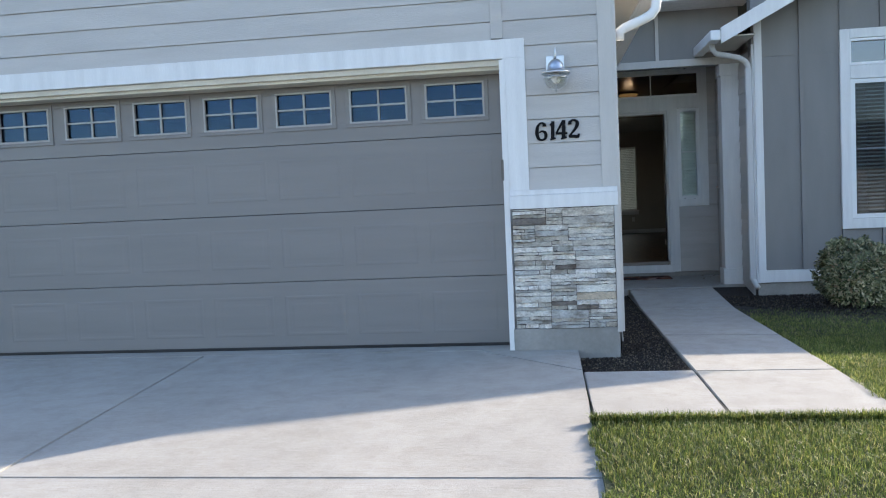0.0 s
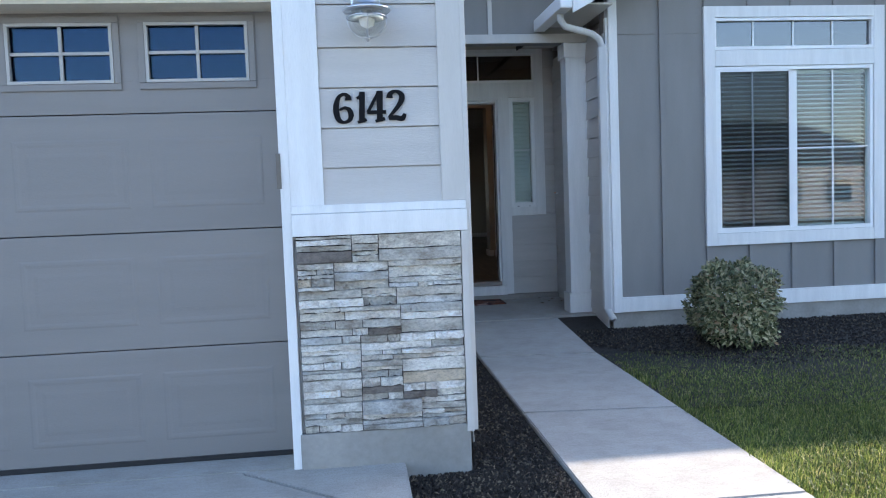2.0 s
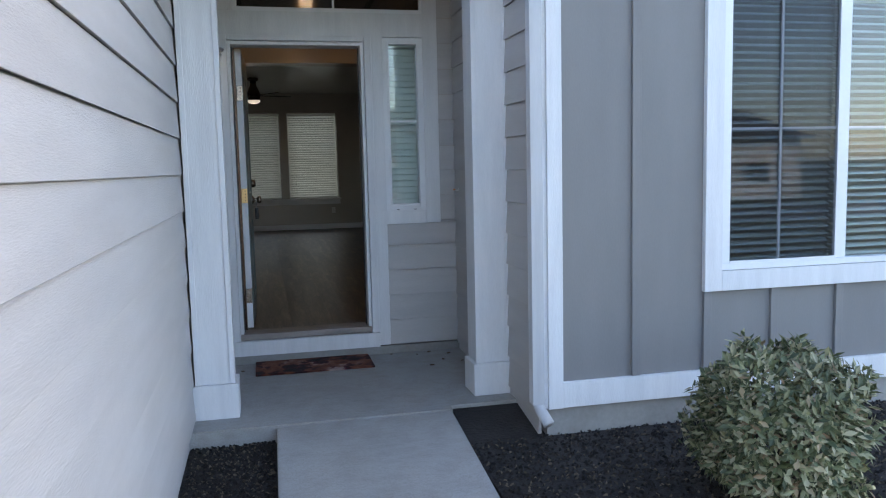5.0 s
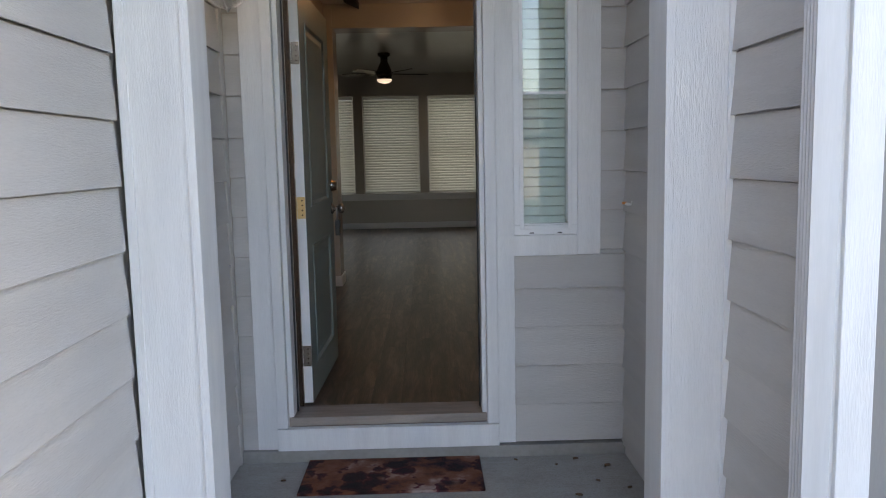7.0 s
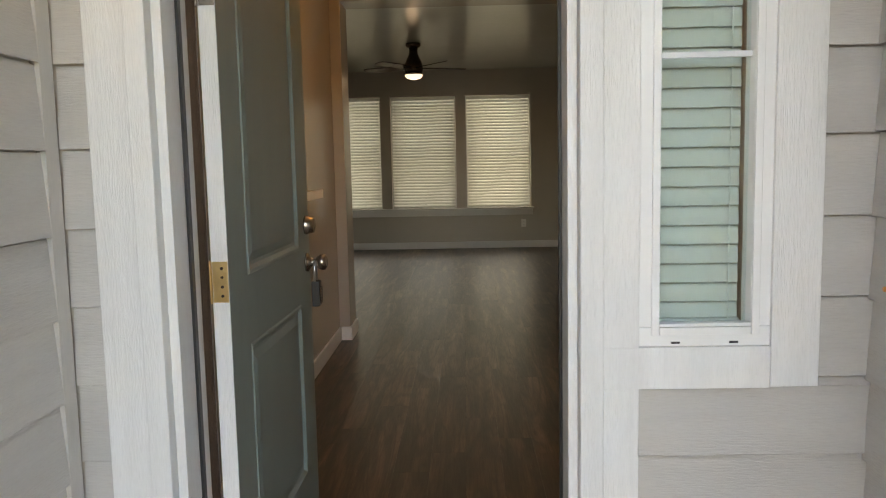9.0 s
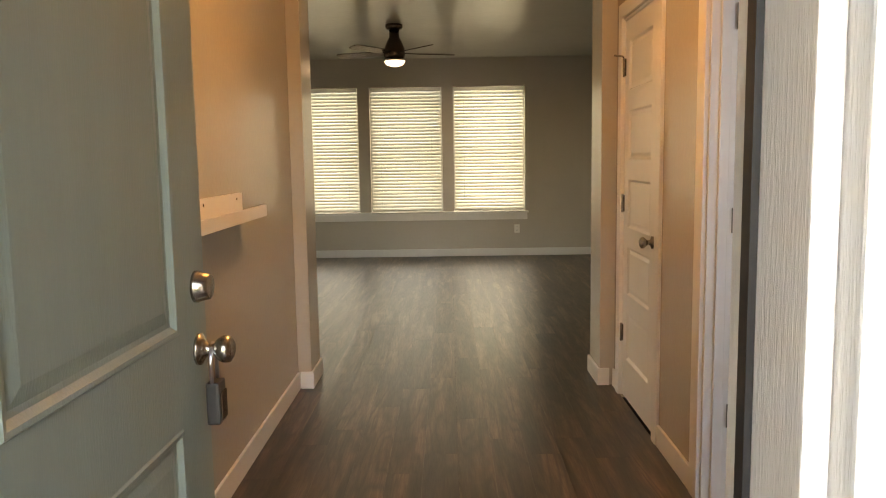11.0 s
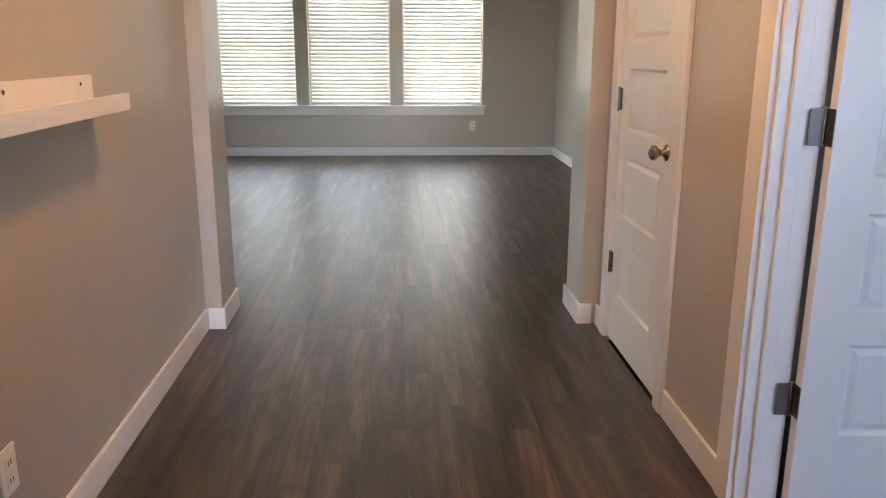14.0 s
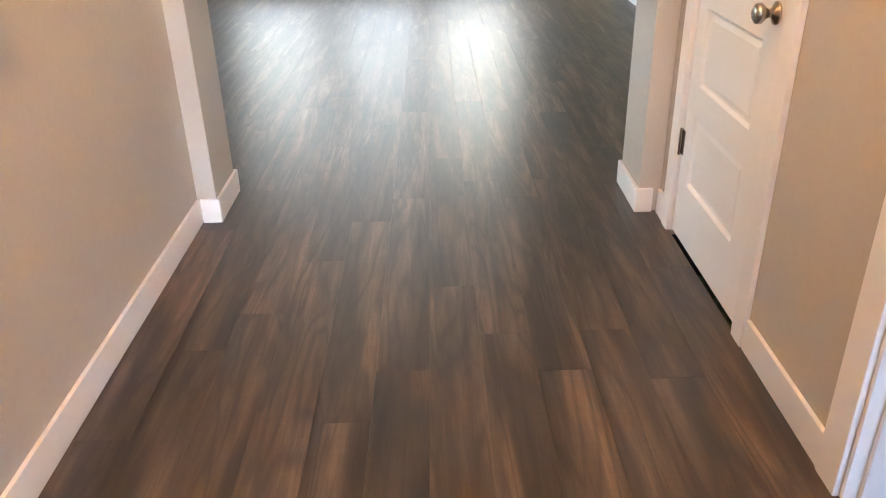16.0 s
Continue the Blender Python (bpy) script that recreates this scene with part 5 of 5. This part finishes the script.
for k in range(5):
    a = radians(18 + 72 * k)
    bm = bmesh.new()
    rows = []
    for r, w in ((0.10, 0.035), (0.16, 0.05), (0.35, 0.06), (0.55, 0.06), (0.6, 0.05), (0.615, 0.03)):
        rows.append([bm.verts.new((r, s * w, z + s * w * 0.22)) for z, s in ((0.004, -1), (0.004, 1), (-0.004, 1), (-0.004, -1))])
    for p, q in zip(rows, rows[1:]):
        for i in range(4):
            bm.faces.new((p[i], p[(i + 1) % 4], q[(i + 1) % 4], q[i]))
    bm.faces.new(rows[0])
    bm.faces.new(rows[-1])
    bmesh.ops.recalc_face_normals(bm, faces=bm.faces)
    bl = part("blade", bm, BRONZE, fan)
    bl.matrix_local = Matrix.Translation((0, 0, -0.275)) @ Euler((0, 0, a)).to_matrix().to_4x4()

# ---------- shrub, grass, bark ----------
def leaf_cloud(name, centers, material, parent=None):
    """One mesh of small pointed leaves: rows of (place, outward normal, length)."""
    co, n = [], 0
    faces = []
    for p, nrm, ln in centers:
        p, nrm = Vector(p), Vector(nrm).normalized()
        a = nrm.cross(Vector((random.uniform(-1, 1), random.uniform(-1, 1), random.uniform(-1, 1)))).normalized()
        b = nrm.cross(a)
        tip = p + (a * 0.8 + nrm * random.uniform(0.2, 0.9)).normalized() * ln
        mid = (p + tip) / 2 + nrm * ln * 0.06
        co += [p, mid + b * ln * 0.19, tip, mid - b * ln * 0.19]
        faces += [(n, n + 1, n + 2), (n, n + 2, n + 3)]
        n += 4
    me = bpy.data.meshes.new(name)
    me.from_pydata(co, [], faces)
    me.materials.append(material)
    ob = new(name, me)
    if parent:
        ob.parent = parent
    return ob


def shrub(at, rx, rz, count, label):
    t = thing("shrub", label, "shrub", at=at)
    rows = []
    for _ in range(count):
        u, v = random.uniform(0, 2 * math.pi), random.uniform(-0.75, 1)
        s = math.sqrt(1 - v * v)
        d = Vector((s * math.cos(u), s * math.sin(u), v))
        lump = (1 + 0.28 * noise.noise(d * 2.6 + Vector((3, 1, 7))) + 0.12 * noise.noise(d * 7)) * (1 + 0.22 * (abs(d.x) + abs(d.y) + abs(d.z) - 1))
        k = lump * random.uniform(0.72, 1.0) ** 0.6
        rows.append(((d.x * rx * k, d.y * rx * k, rz + d.z * rz * k), d + Vector((0, 0, 0.35)), random.uniform(0.034, 0.064)))
    leaf_cloud("crown", rows, SHRUB, t)
    for k in range(7):
        a = k * 0.9
        part("branch", tube([(0.02 * math.cos(a), 0.02 * math.sin(a), -0.03), (0.08 * math.cos(a), 0.08 * math.sin(a), rz * 0.6), (rx * 0.62 * math.cos(a), rx * 0.62 * math.sin(a), rz * 1.15)], 0.008, 8), BARK, t)
    return t


shrub((2.5, 2.35, -0.04), 0.305, 0.325, 8000, "rounded variegated green shrub in the soil bed")


def blades(name, label, spots, h0, h1, material, seed):
    """Grass as one mesh: each blade a bent strip of two quads closing in a tip."""
    rng = np.random.default_rng(seed)
    pts = np.array(spots)
    n = len(pts)
    ang = rng.uniform(0, 2 * np.pi, n)
    lean = rng.uniform(0.15, 1.0, n)
    h = rng.uniform(h0, h1, n)
    w = rng.uniform(0.0012, 0.0024, n)
    d = np.stack([np.cos(ang), np.sin(ang), np.zeros(n)], 1)
    s = np.stack([-np.sin(ang), np.cos(ang), np.zeros(n)], 1) * w[:, None]
    mid = pts + d * (h * lean * 0.35)[:, None] + np.array([0, 0, 1]) * (h * 0.6)[:, None]
    tip = pts + d * (h * lean)[:, None] + np.array([0, 0, 1]) * (h * (1 - 0.25 * lean))[:, None]
    v = np.stack([pts - s, pts + s, mid + s * 0.8, mid - s * 0.8, tip], 1).reshape(-1, 3)
    base = (np.arange(n) * 5)[:, None]
    tri = np.concatenate([base + np.array([0, 1, 2]), base + np.array([0, 2, 3]), base + np.array([3, 2, 4])], 1).reshape(-1)
    me = bpy.data.meshes.new(name)
    me.vertices.add(len(v))
    me.vertices.foreach_set("co", v.astype(np.float32).ravel())
    me.loops.add(len(tri))
    me.loops.foreach_set("vertex_index", tri.astype(np.int32))
    me.polygons.add(len(tri) // 3)
    me.polygons.foreach_set("loop_start", np.arange(0, len(tri), 3, dtype=np.int32))
    me.update(calc_edges=True)
    me.materials.append(material)
    return tagged(new(name, me), label, "grass", "", "stuff")


def scatter(rng, n, x0, x1, y0, y1, keep, z):
    out = []
    xs_, ys_ = rng.uniform(x0, x1, n), rng.uniform(y0, y1, n)
    for x, y in zip(xs_, ys_):
        if keep(x, y):
            out.append((x, y, z(x, y)))
    return out


rng = np.random.default_rng(4)


def edge_wave(v):
    return 0.025 * math.sin(v * 7) + 0.02 * math.sin(v * 17 + 1) + 0.015 * math.sin(v * 41)


def right_lawn(x, y):
    walk_edge = 1.29 + 0.035 * max(0, y + 0.6) + edge_wave(y) - 0.02
    bed = min(2.3, 2.75 - 0.5 * (x - 1.3)) if x < 2.2 else 2.15
    thin = min(1.0, max(0.12, 1.05 - 0.48 * max(0.0, y) + 0.12 * math.sin(3 * x + 2 * y)))
    return x > walk_edge and y < bed + 0.1 * math.sin(x * 5) and random.random() < thin


front_spots = scatter(rng, 190000, -0.36, 3.2, -4.2, -1.66, lambda x, y: x > -0.335 + edge_wave(y) and y < -1.685 + edge_wave(x), lambda x, y: lot(x, y))
blades("lawn_grass", "green front lawn with dry blades beside the driveway", front_spots, 0.018, 0.048, GRASS, 5)
blades("lawn_grass", "green lawn in front of the bay", scatter(rng, 330000, 1.24, 5.6, -1.7, 2.3, right_lawn, lambda x, y: -0.05), 0.016, 0.04, GRASS, 6)
blades("lawn_grass", "far front lawn beside the driveway", scatter(rng, 30000, 3.2, 8.0, -5.0, -1.7, lambda x, y: True, lambda x, y: lot(x, y)), 0.04, 0.08, GRASS, 7)


def chips(name, label, n, x0, x1, y0, y1, keep, z):
    co, faces = [], []
    for x, y, zz in scatter(rng, n, x0, x1, y0, y1, keep, lambda x, y: z):
        a, l, w = random.uniform(0, 6.28), random.uniform(0.004, 0.013), random.uniform(0.002, 0.006)
        c, s = math.cos(a), math.sin(a)
        k = len(co)
        t = random.uniform(-0.006, 0.008)
        co += [(x + c * l - s * w, y + s * l + c * w, zz + 0.008 + t), (x - c * l - s * w, y - s * l + c * w, zz + 0.006 - t), (x - c * l + s * w, y - s * l - c * w, zz + 0.002), (x + c * l + s * w, y + s * l - c * w, zz + 0.004), (x, y, zz + 0.014)]
        faces += [(k, k + 1, k + 4), (k + 1, k + 2, k + 4), (k + 2, k + 3, k + 4), (k + 3, k, k + 4)]
    me = bpy.data.meshes.new(name)
    me.from_pydata(co, [], faces)
    me.materials.append(CHIPS)
    return tagged(new(name, me), label, "mulch", "", "stuff")


chips("bark_mulch", "dark crushed bark over the narrow bed", 20000, -0.31, 0.44, -0.58, 3.73, lambda x, y: x < 0.405 + 0.01 * (y + 0.6) - 0.012 and (y < -0.01 or x > 0.01) and (x > -0.3), -0.045)
chips("bark_mulch", "dark crushed bark over the soil bed", 16000, 1.4, 6.4, 1.6, 3.4, lambda x, y: x > 1.4 + max(0.0, 2.6 - y) * 0.9 and random.random() < min(1.0, 0.25 + (y - 1.6) * 0.9), -0.04)

edging = scatter(rng, 5000, 1.26, 1.46, -1.6, 1.7, lambda x, y: 1.30 + 0.031 * (y + 0.6) - 0.012 + 0.6 * edge_wave(y) < x < 1.34 + 0.031 * (y + 0.6) + edge_wave(y * 1.3), lambda x, y: -0.045)
blades("edge_grass", "thin grass growing along the walkway edge", edging, 0.025, 0.06, GRASS, 9)

border = scatter(rng, 7000, -0.33, 1.35, -1.74, -1.685, lambda x, y: True, lambda x, y: -0.052)
blades("edge_grass", "longer grass leaning over the front edge of the walkway", border, 0.035, 0.075, GRASS, 12)


def fallen_leaf(at, size, label):
    """A dry curled leaf lying on the slab."""
    bm = bmesh.new()
    rows = []
    for k in range(6):
        u = k / 5
        w = size * 0.42 * math.sin(math.pi * (0.08 + 0.84 * u))
        rows.append([bm.verts.new((size * (u - 0.5), v * w, 0.001 + size * 0.22 * abs(v) ** 1.5 + size * 0.12 * (u - 0.5) ** 2)) for v in (-1, -0.5, 0, 0.5, 1)])
    for p, q in zip(rows, rows[1:]):
        for i in range(4):
            bm.faces.new((p[i], p[i + 1], q[i + 1], q[i]))
    ob = part("fallen_leaf", bm, DRY_LEAF)
    ob.location, ob.rotation_euler = at, (0, 0, random.uniform(0, 6.28))
    return tagged(ob, label, "leaf", "fallen leaves")


for px, py, sz in ((1.52, 4.72, 0.03), (1.63, 4.86, 0.024), (1.71, 5.02, 0.034), (1.48, 5.05, 0.02), (1.75, 4.78, 0.026), (1.58, 5.11, 0.03), (0.25, 4.95, 0.024), (1.3, 5.12, 0.022)):
    fallen_leaf((px, py, PORCH + 0.001), sz, "small dry brown leaf on the porch slab")

# ---------- across the street and back garden, seen in the glass ----------
def far_house(at, w, d, h, wall_m, label):
    t = thing("neighbour_house", label, "house", "houses across the street", at)
    part("wall", boxes((-w / 2, w / 2, -d / 2, d / 2, -0.3, h)), wall_m, t)
    bm = bmesh.new()
    e = 0.5
    v = [bm.verts.new(p) for p in ((-w / 2 - e, -d / 2 - e, h), (w / 2 + e, -d / 2 - e, h), (w / 2 + e, d / 2 + e, h), (-w / 2 - e, d / 2 + e, h), (-w / 2 + 2.5, 0, h + 2.4), (w / 2 - 2.5, 0, h + 2.4))]
    for f in ((0, 1, 5, 4), (1, 2, 5), (2, 3, 4, 5), (3, 0, 4), (3, 2, 1, 0)):
        bm.faces.new([v[i] for i in f])
    part("roof", bm, SHINGLE, t)
    part("garage_door", boxes((-w / 2 + 1, -w / 2 + 5.9, d / 2, d / 2 + 0.05, -0.2, 2.1), bevel=0.01), WHITE_TRIM, t)
    for x in (0.8, 3.6):
        wd = part("window", boxes((x, x + 1.6, d / 2, d / 2 + 0.06, 0.7, 2.2), bevel=0.01), WHITE_TRIM, t)
        part("pane", boxes((x + 0.1, x + 1.5, d / 2 + 0.061, d / 2 + 0.07, 0.8, 2.1)), GLASS_SKY, wd)
    return t


far_house((3, -32, -0.6), 14, 9, 2.9, SIDING_GREY, "grey single-storey house across the street")
far_house((21, -33, -0.6), 14, 9, 3.1, CREAM_TRIM, "cream single-storey house across the street")
far_house((-15, -33, -0.6), 13, 9, 2.9, SIDING_GREY, "grey single-storey house across the street")
tree = thing("street_tree", "small leafy tree beside the street", "tree", at=(11.5, -12.5, -0.6))
part("trunk", tube([(0, 0, 0), (0.05, 0, 1.2), (0, 0.05, 2.4), (0.05, 0, 3.6)], 0.08, 10), BARK, tree)
rows = []
for k in range(9):
    a, z = k * 2.4, 1.8 + 0.24 * k
    tip = Vector((1.1 * math.cos(a), 1.1 * math.sin(a), z + 0.7))
    part("limb", tube([(0, 0, z), tuple(tip * 0.5 + Vector((0, 0, z * 0.5))), tuple(tip)], 0.03, 8), BARK, tree)
    for _ in range(260):
        d = Vector((random.gauss(0, 1), random.gauss(0, 1), random.gauss(0, 1))) * 0.36
        rows.append((tip * random.uniform(0.6, 1.05) + d, d, random.uniform(0.08, 0.14)))
leaf_cloud("crown", rows, TREE, tree)


def back_house(at, w, d, h, rise, panes, wall_m, label):
    """A house behind the garden, its windows facing the living room."""
    t = thing("neighbour_house", label, "house", "houses behind the garden", at)
    part("wall", boxes((-w / 2, w / 2, 0, d, -0.3, h)), wall_m, t)
    bm = bmesh.new()
    e = 0.45
    v = [bm.verts.new(p) for p in ((-w / 2 - e, -e, h), (w / 2 + e, -e, h), (w / 2 + e, d + e, h), (-w / 2 - e, d + e, h), (-w / 2 + 2.2, d / 2, h + rise), (w / 2 - 2.2, d / 2, h + rise))]
    for f in ((0, 1, 5, 4), (1, 2, 5), (2, 3, 4, 5), (3, 0, 4), (3, 2, 1, 0)):
        bm.faces.new([v[i] for i in f])
    part("roof", bm, SHINGLE, t)
    part("fascia", boxes((-w / 2 - e, w / 2 + e, -e - 0.03, -e, h - 0.14, h + 0.02), bevel=0.005), WHITE_TRIM, t)
    for x, z, pw, ph in panes:
        wd = part("window", boxes((x - 0.1, x + pw + 0.1, -0.05, -0.001, z - 0.1, z + ph + 0.1), bevel=0.01), WHITE_TRIM, t)
        part("pane", boxes((x, x + pw, -0.06, -0.051, z, z + ph)), GLASS_SKY, wd)
    return t


back_house((-5.5, 26.0, -0.1), 16.5, 9.0, 3.4, 3.2, [(4.8, 0.9, 1.5, 1.2), (1.2, 0.9, 1.8, 1.2), (-4.8, 0.4, 1.8, 2.0)], SIDING, "beige single-storey house behind the garden fence")
back_house((9.0, 24.5, -0.1), 15.0, 10.0, 5.6, 2.6, [(-6.6, 0.9, 1.5, 1.2), (-3.6, 0.9, 1.5, 1.2), (-6.4, 3.6, 1.2, 1.3), (-3.4, 3.6, 1.2, 1.3), (0.5, 3.6, 1.8, 1.3), (4.2, 3.6, 1.2, 1.3)], SIDING, "beige two-storey house behind the garden fence")
fence = thing("garden_fence", "cedar board fence behind the house", "fence")
part("rail", boxes((-9, 13, 21.0, 21.06, 0.5, 0.6), (-9, 13, 21.0, 21.06, 1.5, 1.6)), CEDAR, fence)
for k in range(148):
    piece("board", "fence_board", lambda: boxes((0, 0.14, -0.02, 0.0, 0.0, 1.8)), CEDAR, fence, (-9 + 0.149 * k, 21.0, 0.02))

# ---------- stones of the veneer ----------
stone_rng = random.Random(8)


def ledges(x0, x1, z0, z1, out):
    w, h = x1 - x0, z1 - z0
    r = stone_rng.random()
    if h > 0.2:
        m_ = z0 + h * stone_rng.uniform(0.35, 0.65)
        ledges(x0, x1, z0, m_, out), ledges(x0, x1, m_, z1, out)
    elif w > 0.5 or (w > 0.3 and h > 0.1 and r < 0.6):
        m_ = x0 + w * stone_rng.uniform(0.25, 0.75)
        ledges(x0, m_, z0, z1, out), ledges(m_, x1, z0, z1, out)
    elif h > 0.068 or (h > 0.04 and r < 0.6):
        m_ = z0 + h * stone_rng.uniform(0.32, 0.68)
        ledges(x0, x1, z0, m_, out), ledges(x0, x1, m_, z1, out)
    elif (w > 0.16 and r < 0.42) or w > 0.4:
        m_ = x0 + w * stone_rng.uniform(0.3, 0.7)
        ledges(x0, m_, z0, z1, out), ledges(m_, x1, z0, z1, out)
    else:
        out.append((x0, x1, z0, z1))


rects = []
ledges(-0.769, -0.0315, 0.192, 1.082, rects)
for c0, c1, a, b in rects:
    dpt = stone_rng.uniform(0.026, 0.058)
    bm = boxes((c0 + 0.0016, c1 - 0.0016, -dpt, -0.012, a + 0.0016, b - 0.0016))
    bmesh.ops.subdivide_edges(bm, edges=[e for e in bm.edges if abs(e.verts[0].co.x - e.verts[1].co.x) > 0.02], cuts=5)
    for v in bm.verts:
        if v.co.y < -0.02:
            v.co.y += stone_rng.uniform(-0.006, 0.006)
            v.co.z += stone_rng.uniform(-0.0028, 0.0028)
    bmesh.ops.bevel(bm, geom=[e for e in bm.edges if e.calc_length() > 0.004 and all(v.co.y < -0.02 for v in e.verts) and e.calc_face_angle(0) > 0.8], offset=0.0022, segments=1, affect="EDGES")
    part("stone", bm, STONE, stone_veneer)

# ---------- floor planks ----------
floor = setting("floor", boxes((-3.25, 2.80, 9.4, 15.12, FLOOR - 0.0119, FLOOR - 0.008)), JOINT, "dark brown oak-look vinyl plank floor", "floor")
plank_rng = random.Random(3)
PW = 0.152


def plank(x0, x1, y0, y1):
    bm = boxes((x0 + 0.0002, x1 - 0.0002, y0 + 0.0002, y1 - 0.0002, FLOOR - 0.0075, FLOOR))
    bmesh.ops.bevel(bm, geom=[e for e in bm.edges if all(v.co.z > FLOOR - 0.001 for v in e.verts)], offset=0.00015, segments=1, affect="EDGES")
    part("plank", bm, PLANK, floor)


far_bm = []
x = 0.0 - PW * 21
while x < 2.80:
    x0, x1 = max(x, -3.2), min(x + PW, 2.80)
    start = 5.39 - plank_rng.uniform(0, 1.2)
    y = start
    while y < 15.12:
        y0, y1 = y, y + 1.22
        y += 1.22
        lo, hi = (5.40 if (x0 >= -0.01 and x1 <= 1.83) else 9.37), 15.125
        if x1 <= 0.0 or x0 >= 1.83:
            lo = 9.37
        y0, y1 = max(y0, lo), min(y1, hi)
        if y1 - y0 < 0.02:
            continue
        if -1.3 < x0 < 2.6:
            plank(x0, min(x1, 1.83) if y0 < 9.3 and x0 < 1.83 else x1, y0, y1)
        else:
            far_bm.append((x0 + 0.0006, x1 - 0.0006, y0 + 0.0006, y1 - 0.0006, FLOOR - 0.0075, FLOOR))
    x += PW
part("plank_field", boxes(*far_bm), PLANK, floor)["kind"] = "stuff"
